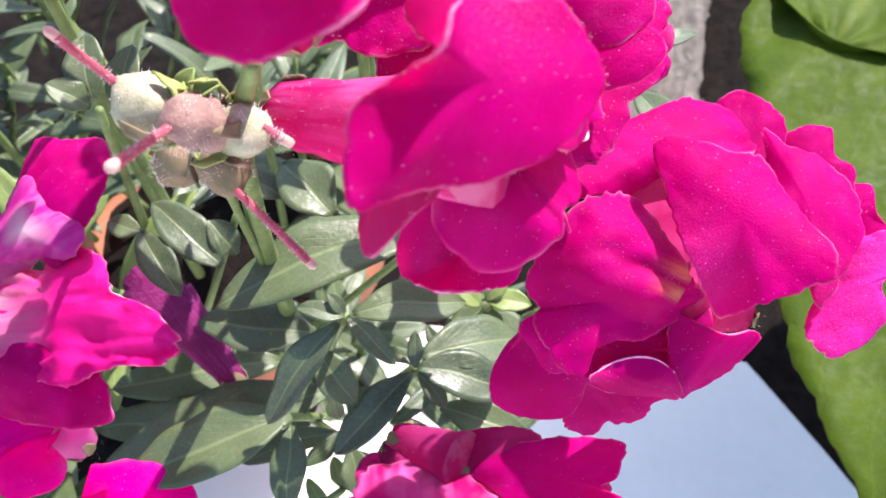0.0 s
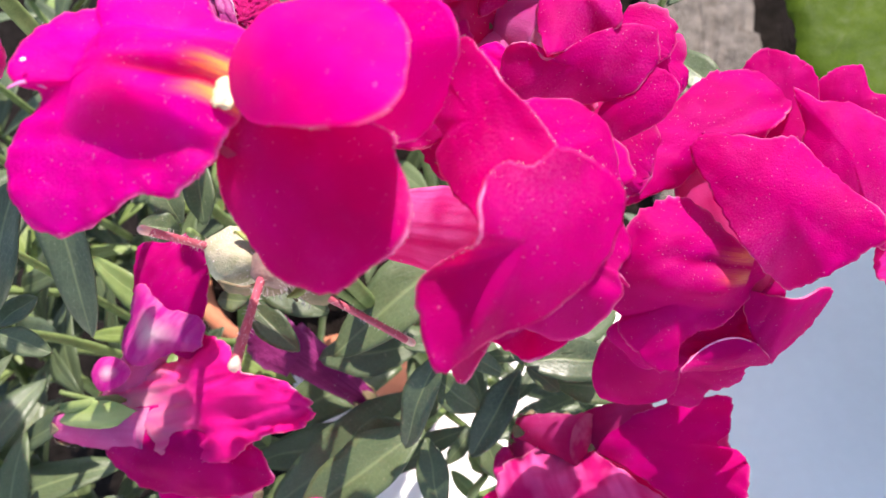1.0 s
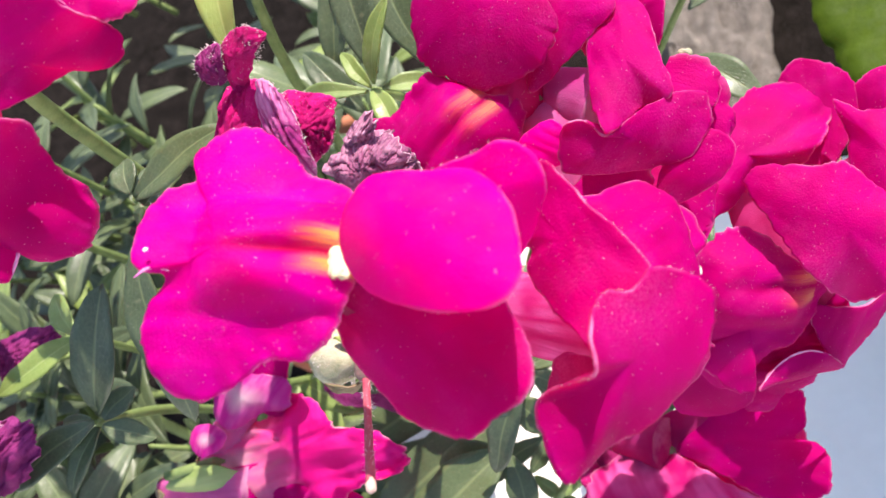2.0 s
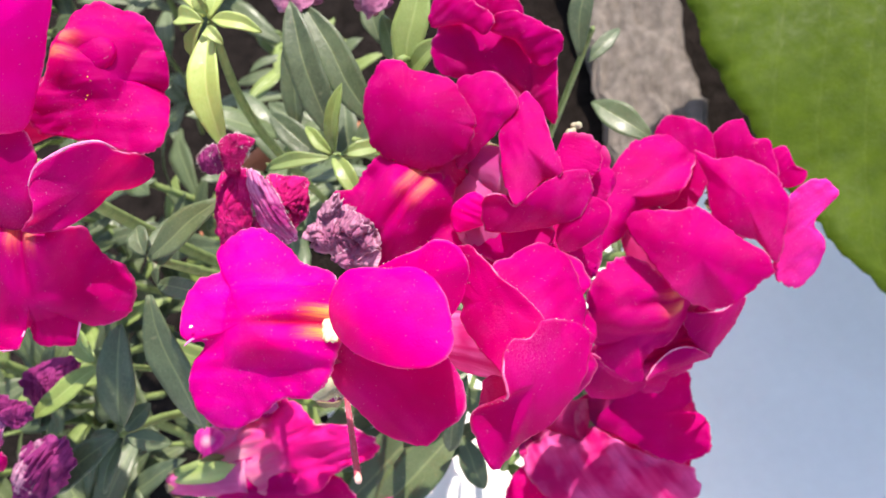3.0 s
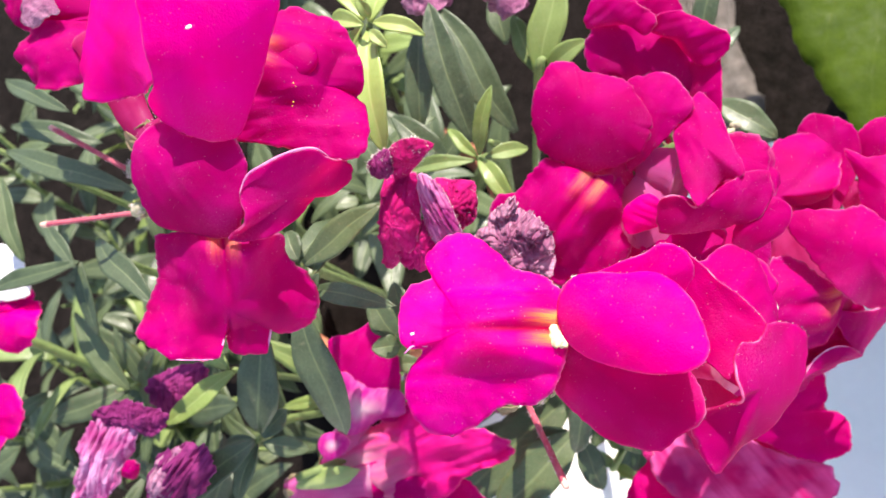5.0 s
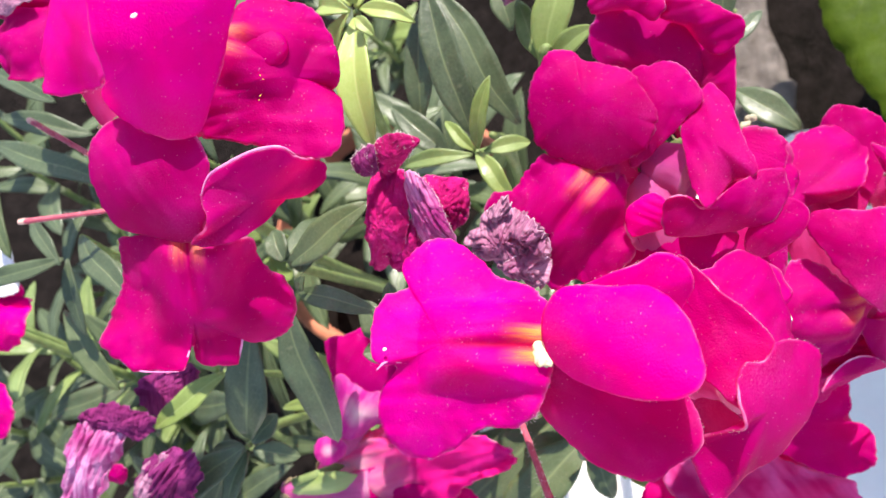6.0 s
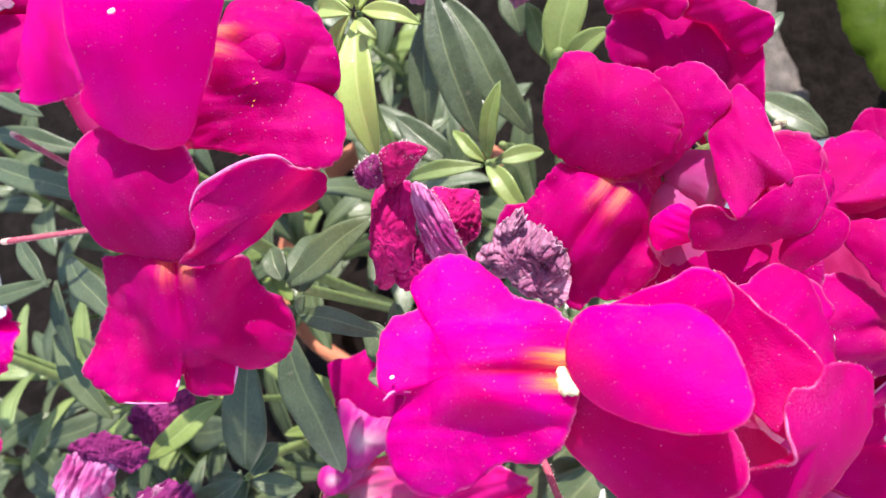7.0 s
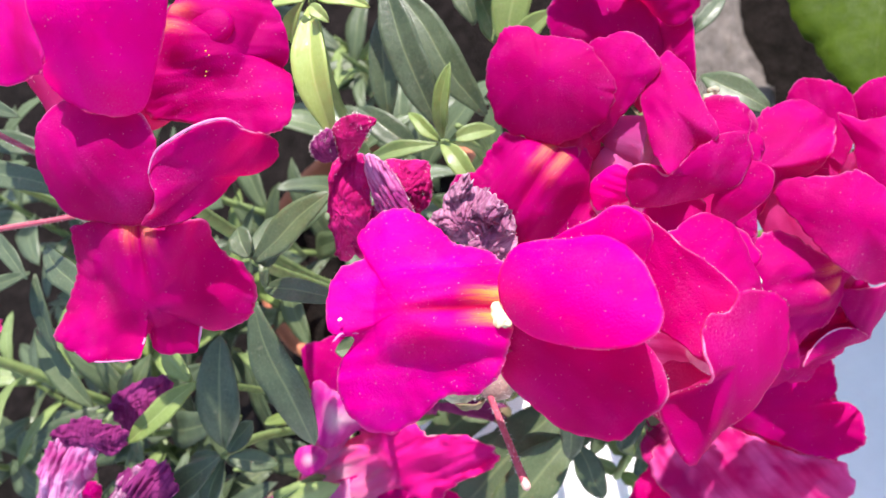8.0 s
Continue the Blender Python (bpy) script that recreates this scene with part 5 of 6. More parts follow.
# ---- pink spike ----
pink = thing("snapdragon_spike", (-0.085, 0.150, 0.15), "lower snapdragon spike with fading pink flowers, sun glare painted white", "flower spike", "snapdragon spikes")
part("stem", tube_mesh([(-0.085, 0.150, 0.15), (-0.086, 0.120, 0.23), (-0.084, 0.098, 0.283), (-0.0983, 0.0957, 0.2900)], [0.002, 0.0018, 0.0015, 0.001], pink.location, 10, 6, 0.05), STEM, pink)
flower(pink, (-0.1044, 0.0967, 0.2800), (-0.0792, 0.0886, 0.2870), None, None,
    [S("lower_lip", [(-0.0927, 0.0901, 0.2840), (-0.0839, 0.0931, 0.2880), (-0.0738, 0.0914, 0.2910), (-0.0632, 0.0858, 0.2910), (-0.0565, 0.0801, 0.2890), (-0.0547, 0.0743, 0.2860), (-0.0690, 0.0746, 0.2830), (-0.0835, 0.0797, 0.2820)], 0.0034, ruffle=0.5, material=PETAL_RED),
     S("upper_lobe", [(-0.0888, 0.0923, 0.2860), (-0.0877, 0.1022, 0.2880), (-0.0828, 0.1052, 0.2900), (-0.0752, 0.1002, 0.2920), (-0.0702, 0.1025, 0.2940), (-0.0660, 0.1029, 0.2960), (-0.0583, 0.0979, 0.2980), (-0.0549, 0.0921, 0.2980), (-0.0470, 0.0875, 0.2990), (-0.0424, 0.0823, 0.2980), (-0.0430, 0.0802, 0.2960), (-0.0545, 0.0806, 0.2920), (-0.0618, 0.0787, 0.2890), (-0.0702, 0.0807, 0.2870), (-0.0788, 0.0818, 0.2860)], 0.0030, ruffle=0.8, pleat=0.10, material=PETAL_FADED_GLARE),
     S("calyx_lobe", [(-0.1001, 0.0941, 0.2870), (-0.0934, 0.0960, 0.2900), (-0.0862, 0.0945, 0.2910), (-0.0808, 0.0912, 0.2900), (-0.0815, 0.0891, 0.2880), (-0.0893, 0.0904, 0.2880)], 0.0014, ruffle=0.5, material=LEAF_TIP)],
    label="fading snapdragon flower, pink, with sun glare painted white at its base", petal=PETAL, tube=TUBE_PALE, radii=(0.0030, 0.0045, 0.0050))
flower(pink, (-0.0918, 0.0970, 0.2820), (-0.0771, 0.1038, 0.2940), None, None,
    [S("upper_lobe", [(-0.0769, 0.1061, 0.2970), (-0.0785, 0.1121, 0.3000), (-0.0773, 0.1218, 0.3030), (-0.0705, 0.1209, 0.3040), (-0.0651, 0.1211, 0.3050), (-0.0625, 0.1183, 0.3050), (-0.0609, 0.1132, 0.3040), (-0.0615, 0.1072, 0.3020), (-0.0657, 0.1025, 0.2990), (-0.0717, 0.1022, 0.2970)], 0.0026, ruffle=0.5),
     S("lower_lip", [(-0.0809, 0.0997, 0.2950), (-0.0818, 0.1026, 0.2970), (-0.0798, 0.1095, 0.3000), (-0.0755, 0.1129, 0.3030), (-0.0714, 0.1075, 0.3020), (-0.0636, 0.1030, 0.3010), (-0.0646, 0.0989, 0.2980), (-0.0726, 0.1001, 0.2960), (-0.0776, 0.0992, 0.2950)], 0.0020, ruffle=0.6, material=PETAL_PINK),
     S("lower_lobe", [(-0.0833, 0.1011, 0.2960), (-0.0869, 0.1017, 0.2960), (-0.0892, 0.0990, 0.2950), (-0.0876, 0.0959, 0.2940), (-0.0838, 0.0960, 0.2940), (-0.0807, 0.0981, 0.2950)], 0.0010, ruffle=0.6, material=PETAL_PINK),
     S("lower_lobe", [(-0.0727, 0.1011, 0.2950), (-0.0750, 0.1028, 0.2960), (-0.0657, 0.1015, 0.2970), (-0.0629, 0.0987, 0.2960), (-0.0663, 0.0979, 0.2940)], 0.0008, ruffle=0.6)],
    label="fading pink snapdragon flower, nodding", petal=PETAL_RED, tube=TUBE_PALE, radii=(0.003, 0.0040, 0.0040))
flower(pink, (-0.0700, 0.0833, 0.2580), (-0.0747, 0.0826, 0.2700),
    dict(base=(-0.0701, 0.0823, 0.2710), lobes=[((-0.0766, 0.0910, 0.2760), 0.0130), ((-0.0838, 0.0799, 0.2740), 0.0130), ((-0.0769, 0.0681, 0.2700), 0.0130)], arch=0.15, ruffle=0.7, notch=0.88),
    None, [L("lower_lobe", (-0.0657, 0.0729, 0.2620), (-0.0445, 0.0719, 0.2620), 0.0110, cup=0.3, arch=0.15, ruffle=0.06)],
    label="magenta snapdragon flower under the others", petal=PETAL, tube=TUBE_PALE, radii=(0.003, 0.0055, 0.0065))
flower(pink, (-0.0464, 0.1069, 0.2430), (-0.0612, 0.1178, 0.2600), None, None,
    [L("limp_lobe", (-0.0582, 0.1121, 0.2620), (-0.0687, 0.1212, 0.2660), 0.0125, cup=0.3, arch=0.15, ruffle=0.10)],
    label="old purple snapdragon flower, limp", petal=PURPLE, tube=PURPLE, radii=(0.0022, 0.0045, 0.006))

# ---- flowers at the far side of the plant ----
far = thing("snapdragon_spike", (-0.15, 0.150, 0.15), "low snapdragon spike with white and magenta flowers", "flower spike", "snapdragon spikes")
part("stem", tube_mesh([(-0.15, 0.150, 0.15), (-0.1706, 0.1643, 0.3150)], [0.002, 0.0012], far.location, 10, 6, 0.05), STEM, far)
flower(far, (-0.1749, 0.1672, 0.3120), (-0.1565, 0.1559, 0.3220), dict(base=(-0.1582, 0.1559, 0.3240), lobes=[((-0.1400, 0.1559, 0.3300), 0.0100), ((-0.1403, 0.1423, 0.3280), 0.0120)], ruffle=0.5, notch=0.88),
    None, label="magenta snapdragon flower with a white lip", petal=PETAL, radii=(0.003, 0.0045, 0.005))
flower(far, (-0.1747, 0.1764, 0.3160), (-0.1544, 0.1637, 0.3260), None, None,
    [S("lower_lobe", [(-0.1528, 0.1622, 0.3280), (-0.1466, 0.1680, 0.3320), (-0.1398, 0.1631, 0.3340), (-0.1385, 0.1570, 0.3330), (-0.1384, 0.1520, 0.3320), (-0.1416, 0.1507, 0.3310), (-0.1515, 0.1558, 0.3280)], 0.0014, ruffle=0.4, material=FLAKE)],
    label="white snapdragon petal lip", petal=PETAL, radii=(0.002, 0.003, 0.003))
flower(far, (-0.1921, 0.1425, 0.3000), (-0.1730, 0.1363, 0.3100), dict(base=(-0.1730, 0.1359, 0.3120), lobes=[((-0.1537, 0.1287, 0.3180), 0.0120), ((-0.1637, 0.1226, 0.3140), 0.0120)], ruffle=0.5, notch=0.88),
    None, label="magenta snapdragon flower", petal=PETAL, radii=(0.003, 0.0045, 0.005))


# ---- wilted flowers ----
def wilted(name, label, spots, lobes, material, parent_at, fuzz=0):
    th = thing(name, parent_at, label, "wilted flower", "wilted flowers")
    o = Vector(parent_at)
    for i, (c, d, size) in enumerate(spots):
        x, s, n = frame_of(Vector(d), UP)
        part("crumpled_petal", blob_mesh(c, (x * size[0], s * size[1], n * size[2]), o, 0.34, 330, i * 5 + c[0] * 300, 4), material, th)
    for i, lb in enumerate(lobes):
        kw = dict(lb)
        nm, mt = kw.pop("name"), kw.pop("material", material)
        kw.setdefault("crumple", 0.0004)
        kw.setdefault("seed", i * 4.1 + o.x * 700)
        petal = part(nm, petal_shape(kw, o), mt, th, thick=0.0003)
        if fuzz and "rim" in kw:
            ring = [Vector(p) - o for p in kw["rim"]]
            mid = sum(ring, Vector()) / len(ring)
            hairs("fuzz", [p.lerp(mid, 0.04) for p in ring], 0.0003, 0.0004, fuzz, i + 3, petal, (0, 0, 0))
            hairs("fuzz", [p.lerp(mid, w) for w in (0.35, 0.7) for p in ring], 0.0012, 0.0006, fuzz, i + 9, petal, (0, 0, 0))
    return th


wilted("wilted_flower", "wilting dark crimson snapdragon flower, shrivelled and hairy", [], [
    S("petal", [(-0.0421, 0.1094, 0.3540), (-0.0466, 0.1080, 0.3540), (-0.0455, 0.1116, 0.3580), (-0.0434, 0.1158, 0.3620), (-0.0398, 0.1197, 0.3650), (-0.0376, 0.1183, 0.3670), (-0.0334, 0.1166, 0.3680), (-0.0343, 0.1128, 0.3660), (-0.0371, 0.1086, 0.3620), (-0.0401, 0.1074, 0.3580)], 0.0030, crumple=0.0003, pleat=0.15, ruffle=0.4, rows=30, steps=12),
    S("petal", [(-0.0367, 0.1177, 0.3660), (-0.0374, 0.1174, 0.3700), (-0.0361, 0.1199, 0.3730), (-0.0338, 0.1197, 0.3750), (-0.0307, 0.1177, 0.3770), (-0.0283, 0.1148, 0.3770), (-0.0297, 0.1143, 0.3760), (-0.0323, 0.1156, 0.3720)], 0.0014, crumple=0.00018, ruffle=0.5),
    S("petal", [(-0.0377, 0.1176, 0.3690), (-0.0407, 0.1177, 0.3700), (-0.0408, 0.1194, 0.3720), (-0.0389, 0.1194, 0.3740), (-0.0362, 0.1198, 0.3740), (-0.0365, 0.1176, 0.3730)], 0.0012, crumple=0.0003, material=PURPLE),
    S("petal", [(-0.0334, 0.1077, 0.3570), (-0.0327, 0.1116, 0.3620), (-0.0315, 0.1152, 0.3650), (-0.0282, 0.1148, 0.3640), (-0.0249, 0.1131, 0.3630), (-0.0255, 0.1093, 0.3620), (-0.0271, 0.1075, 0.3600), (-0.0296, 0.1077, 0.3580)], 0.0018, crumple=0.00035, pleat=0.2, ruffle=0.6, rows=30, steps=12),
    S("petal", [(-0.0356, 0.1104, 0.3620), (-0.0341, 0.1082, 0.3600), (-0.0325, 0.1059, 0.3580), (-0.0386, 0.1053, 0.3540), (-0.0429, 0.1066, 0.3540), (-0.0425, 0.1101, 0.3570)], 0.0020, crumple=0.00035, pleat=0.15, ruffle=0.5, rows=30, steps=12),
    S("tube_side", [(-0.0333, 0.1151, 0.3690), (-0.0316, 0.1147, 0.3690), (-0.0301, 0.1114, 0.3670), (-0.0300, 0.1074, 0.3630), (-0.0304, 0.1045, 0.3590), (-0.0347, 0.1052, 0.3590), (-0.0358, 0.1078, 0.3610), (-0.0350, 0.1111, 0.3650)], 0.0016, crumple=0.0002, pleat=0.25, ruffle=0.3, rows=30, steps=12, material=WILT_PALE),
], WILT, (-0.0365, 0.1126, 0.3500), 260)
wilted("wilted_flower", "dried grey-purple snapdragon flower, crumpled like paper", [], [
    S("crumpled_petal", [(-0.0220, 0.0953, 0.3550), (-0.0250, 0.0984, 0.3570), (-0.0286, 0.1022, 0.3590), (-0.0281, 0.1041, 0.3610), (-0.0255, 0.1046, 0.3620), (-0.0231, 0.1057, 0.3630), (-0.0200, 0.1056, 0.3640), (-0.0189, 0.1043, 0.3630), (-0.0172, 0.1019, 0.3630), (-0.0152, 0.0995, 0.3610), (-0.0168, 0.0959, 0.3580), (-0.0192, 0.0933, 0.3550)], 0.0030, crumple=0.0006, ruffle=0.8, serrate=3, rows=36, steps=12),
    S("petal", [(-0.0231, 0.1038, 0.3620), (-0.0224, 0.1049, 0.3650), (-0.0200, 0.1043, 0.3670), (-0.0190, 0.1034, 0.3660), (-0.0204, 0.1033, 0.3640)], 0.0006, crumple=0.0005, ruffle=0.8, serrate=3),
    S("petal", [(-0.0195, 0.0980, 0.3600), (-0.0204, 0.1005, 0.3620), (-0.0181, 0.1015, 0.3660), (-0.0160, 0.0998, 0.3660), (-0.0152, 0.0979, 0.3640), (-0.0166, 0.0949, 0.3610)], 0.0010, crumple=0.0007, ruffle=0.8, serrate=3, rows=30),
    S("petal", [(-0.0217, 0.0970, 0.3590), (-0.0246, 0.0973, 0.3600), (-0.0200, 0.0968, 0.3620), (-0.0169, 0.0951, 0.3610), (-0.0182, 0.0924, 0.3580), (-0.0208, 0.0928, 0.3570)], 0.0010, crumple=0.0006, ruffle=0.8, serrate=3, rows=30),
], DRIED, (-0.0224, 0.1021, 0.3480))
wilted("wilted_flower", "dried lilac snapdragon flower hanging, streaked and pale", [], [
    S("petal", [(-0.1240, 0.1143, 0.3260), (-0.1198, 0.1116, 0.3250), (-0.1215, 0.1067, 0.3230), (-0.1263, 0.1044, 0.3210), (-0.1303, 0.1007, 0.3190), (-0.1375, 0.0985, 0.3160), (-0.1439, 0.1001, 0.3150), (-0.1418, 0.1054, 0.3170), (-0.1380, 0.1091, 0.3200), (-0.1347, 0.1130, 0.3230), (-0.1287, 0.1150, 0.3260)], 0.0030, crumple=0.0002, pleat=0.40, ruffle=0.6, material=WILT_PALE, rows=36, steps=14, serrate=2),
    S("petal", [(-0.1215, 0.1088, 0.3230), (-0.1285, 0.1146, 0.3260), (-0.1290, 0.1166, 0.3270), (-0.1188, 0.1154, 0.3290), (-0.1135, 0.1112, 0.3280), (-0.1107, 0.1082, 0.3270), (-0.1154, 0.1065, 0.3250)], 0.0016, crumple=0.0003, pleat=0.18, ruffle=0.7, rows=36, steps=14, serrate=2),
    S("petal", [(-0.1259, 0.1010, 0.3180), (-0.1282, 0.1021, 0.3200), (-0.1251, 0.1041, 0.3220), (-0.1227, 0.1027, 0.3210)], 0.0008, crumple=0.0002, ruffle=0.7, material=PETAL_RED),
], PURPLE, (-0.1344, 0.1137, 0.3120))
wilted("wilted_flower", "dried dark purple snapdragon flower, rolled up", [], [
    S("petal", [(-0.1044, 0.0998, 0.3260), (-0.1020, 0.0962, 0.3250), (-0.1063, 0.0921, 0.3210), (-0.1156, 0.0907, 0.3170), (-0.1243, 0.0951, 0.3170), (-0.1184, 0.1011, 0.3220), (-0.1100, 0.1016, 0.3260)], 0.0034, crumple=0.0002, pleat=0.35, ruffle=0.6, rows=36, steps=14, serrate=2),
    S("petal", [(-0.1086, 0.1000, 0.3260), (-0.1110, 0.0948, 0.3230), (-0.1172, 0.0921, 0.3200), (-0.1224, 0.0954, 0.3190), (-0.1173, 0.1003, 0.3230), (-0.1114, 0.1006, 0.3260)], 0.0020, crumple=0.0003, pleat=0.18, ruffle=0.7, material=DRIED, rows=36, steps=14, serrate=2),
], PURPLE, (-0.1184, 0.1007, 0.3120))
wilted("wilted_flower", "dried purple snapdragon flower among the leaves", [], [
    S("petal", [(-0.1145, 0.1130, 0.3150), (-0.1191, 0.1172, 0.3160), (-0.1192, 0.1227, 0.3180), (-0.1101, 0.1228, 0.3200), (-0.1024, 0.1200, 0.3200), (-0.1065, 0.1151, 0.3170)], 0.0024, crumple=0.0003, pleat=0.18, ruffle=0.7, rows=36, steps=14, serrate=2),
], PURPLE, (-0.1178, 0.1236, 0.3080))
wilted("wilted_flower", "dried dark purple snapdragon flower in the shade", [
    ((-0.0212, 0.1739, 0.3450), (0.6, -0.5, 0), (0.0060, 0.0046, 0.004)),
], [L("petal", (-0.0208, 0.1720, 0.3480), (-0.0201, 0.1671, 0.3460), 0.0070, ruffle=0.25, cup=0.6)], DRIED, (-0.0215, 0.1827, 0.3360))
wilted("wilted_flower", "dried dark purple snapdragon flower in the shade", [
    ((-0.0043, 0.1654, 0.3450), (0.6, -0.5, 0), (0.0060, 0.0046, 0.004)),
], [L("petal", (-0.0042, 0.1636, 0.3480), (-0.0045, 0.1581, 0.3460), 0.0070, ruffle=0.25, cup=0.6)], DRIED, (-0.0037, 0.1737, 0.3360))

# ---- shoots that stand clear ----
shoot("leafy_shoot", [(-0.055, 0.190, 0.20), (-0.045, 0.160, 0.32), (-0.0321, 0.1466, 0.3745)], [
    ((-0.0325, 0.1458, 0.3740), (-0.0385, 0.1258, 0.3640), 0.0064), ((-0.0311, 0.1457, 0.3760), (-0.0229, 0.1395, 0.3740), 0.0032), ((-0.0317, 0.1459, 0.3760), (-0.0244, 0.1547, 0.3740), 0.0048),
    ((-0.0329, 0.1459, 0.3760), (-0.0392, 0.1532, 0.3720), 0.0040), ((-0.0325, 0.1471, 0.3760), (-0.0358, 0.1655, 0.3700), 0.0046), ((-0.0320, 0.1432, 0.3770), (-0.0301, 0.1387, 0.3760), 0.0024),
    ((-0.0332, 0.1460, 0.3760), (-0.0390, 0.1465, 0.3660), 0.0034), ((-0.0310, 0.1454, 0.3780), (-0.0318, 0.1475, 0.3820), 0.0024)],
    LEAF_TIP, fold=0.5, droop=0.17, label="bright yellow-green snapdragon shoot tip with glossy leaves")
shoot("leafy_shoot", [(-0.03, 0.175, 0.20), (-0.02, 0.150, 0.30), (-0.0235, 0.1302, 0.3420)], [
    ((-0.0229, 0.1298, 0.3440), (-0.0152, 0.1375, 0.3540), 0.0034),
    ((-0.0235, 0.1296, 0.3430), (-0.0201, 0.1180, 0.3400), 0.0041), ((-0.0243, 0.1295, 0.3430), (-0.0397, 0.1351, 0.3400), 0.0034), ((-0.0221, 0.1298, 0.3420), (-0.0132, 0.1301, 0.3380), 0.0036),
    ((-0.0237, 0.1300, 0.3430), (-0.0272, 0.1380, 0.3450), 0.0028), ((-0.0231, 0.1288, 0.3420), (-0.0221, 0.1235, 0.3400), 0.0028)],
    LEAF_FRESH, fold=0.4, droop=0.14, label="leafy snapdragon shoot, green leaves in a whorl")
shoot("leafy_shoot", [(-0.03, 0.178, 0.20), (-0.02, 0.158, 0.29), (-0.0202, 0.1379, 0.3340)], [
    ((-0.0237, 0.1372, 0.3380), (-0.0210, 0.1639, 0.3540), 0.0078), ((-0.0142, 0.1402, 0.3300), (-0.0200, 0.1686, 0.3470), 0.0082), ((-0.0353, 0.1563, 0.3220), (-0.0263, 0.1750, 0.3350), 0.0070),
    ((-0.0317, 0.1454, 0.3200), (-0.0405, 0.1614, 0.3250), 0.0066), ((-0.0084, 0.1638, 0.3300), (-0.0053, 0.1783, 0.3350), 0.0060)],
    LEAF, label="snapdragon shoot with long green leaves in a whorl")
shoot("leafy_shoot", [(0.015, 0.190, 0.20), (0.0406, 0.1586, 0.3100)], [((0.0349, 0.1523, 0.3100), (0.0453, 0.1688, 0.3220), 0.0056), ((0.0340, 0.1437, 0.3020), (0.0434, 0.1287, 0.3000), 0.0072), ((0.0367, 0.1532, 0.3050), (0.0474, 0.1589, 0.3050), 0.004)],
    LEAF, label="dark grey-green leaves behind the flowers")
shoot("leafy_shoot", [(-0.015, 0.185, 0.22), (-0.0052, 0.1485, 0.3330), (-0.0025, 0.1494, 0.3380)], [
    ((-0.0048, 0.1477, 0.3340), (0.0081, 0.1645, 0.3460), 0.0080), ((-0.0044, 0.1483, 0.3340), (0.0070, 0.1449, 0.3450), 0.0056), ((-0.0050, 0.1503, 0.3340), (-0.0049, 0.1645, 0.3380), 0.0050)],
    LEAF_FRESH, label="snapdragon shoot with upright pale green leaves")
shoot("leafy_shoot", [(-0.075, 0.165, 0.22), (-0.068, 0.130, 0.32), (-0.0624, 0.1159, 0.3540)], [
    ((-0.0624, 0.1159, 0.3540), (-0.0429, 0.1183, 0.3600), 0.0060), ((-0.0626, 0.1112, 0.3520), (-0.0460, 0.0973, 0.3600), 0.0042), ((-0.0680, 0.1132, 0.3460), (-0.0731, 0.0912, 0.3210), 0.0088),
    ((-0.0634, 0.1173, 0.3540), (-0.0643, 0.1244, 0.3540), 0.0050), ((-0.0619, 0.1128, 0.3540), (-0.0566, 0.1215, 0.3500), 0.0046), ((-0.0637, 0.1179, 0.3530), (-0.0558, 0.1277, 0.3450), 0.0050),
    ((-0.0619, 0.1102, 0.3540), (-0.0588, 0.1105, 0.3580), 0.0024)], LEAF, label="grey-green snapdragon shoot with narrow leaves")
shoot("leafy_shoot", [(-0.105, 0.140, 0.20), (-0.1, 0.115, 0.28), (-0.0942, 0.0981, 0.3190)], [
    ((-0.0922, 0.0988, 0.3220), (-0.0797, 0.1141, 0.3380), 0.0105), ((-0.0944, 0.0980, 0.3200), (-0.1181, 0.0936, 0.3120), 0.0070), ((-0.0926, 0.0967, 0.3200), (-0.0839, 0.0929, 0.3160), 0.0048),
    ((-0.0950, 0.0989, 0.3200), (-0.1026, 0.1008, 0.3180), 0.0028), ((-0.0948, 0.0979, 0.3180), (-0.1048, 0.0889, 0.3120), 0.0050), ((-0.0923, 0.0979, 0.3200), (-0.0856, 0.1023, 0.3200), 0.0050)],
    LEAF, label="grey-green snapdragon shoot with broad dusty leaves")
shoot("leafy_shoot", [(-0.115, 0.150, 0.22), (-0.0949, 0.1153, 0.3220)], [((-0.0941, 0.1141, 0.3240), (-0.1140, 0.1086, 0.3220), 0.0054), ((-0.0954, 0.1150, 0.3240), (-0.1018, 0.1270, 0.3220), 0.005)], LEAF_FRESH,
    label="light green snapdragon shoot with narrow leaves")
shoot("leafy_shoot", [(-0.13, 0.190, 0.22), (-0.125, 0.165, 0.30), (-0.1080, 0.1440, 0.3500)], [
    ((-0.1068, 0.1426, 0.3520), (-0.0965, 0.1222, 0.3520), 0.0062), ((-0.1166, 0.1443, 0.3450), (-0.1420, 0.1488, 0.3420), 0.0044), ((-0.1312, 0.1440, 0.3260), (-0.1239, 0.1226, 0.3180), 0.0062),
    ((-0.1175, 0.1432, 0.3450), (-0.1234, 0.1582, 0.3450), 0.0040), ((-0.1191, 0.1475, 0.3400), (-0.1233, 0.1332, 0.3300), 0.0040)], LEAF, label="grey-green snapdragon shoot with narrow leaves")
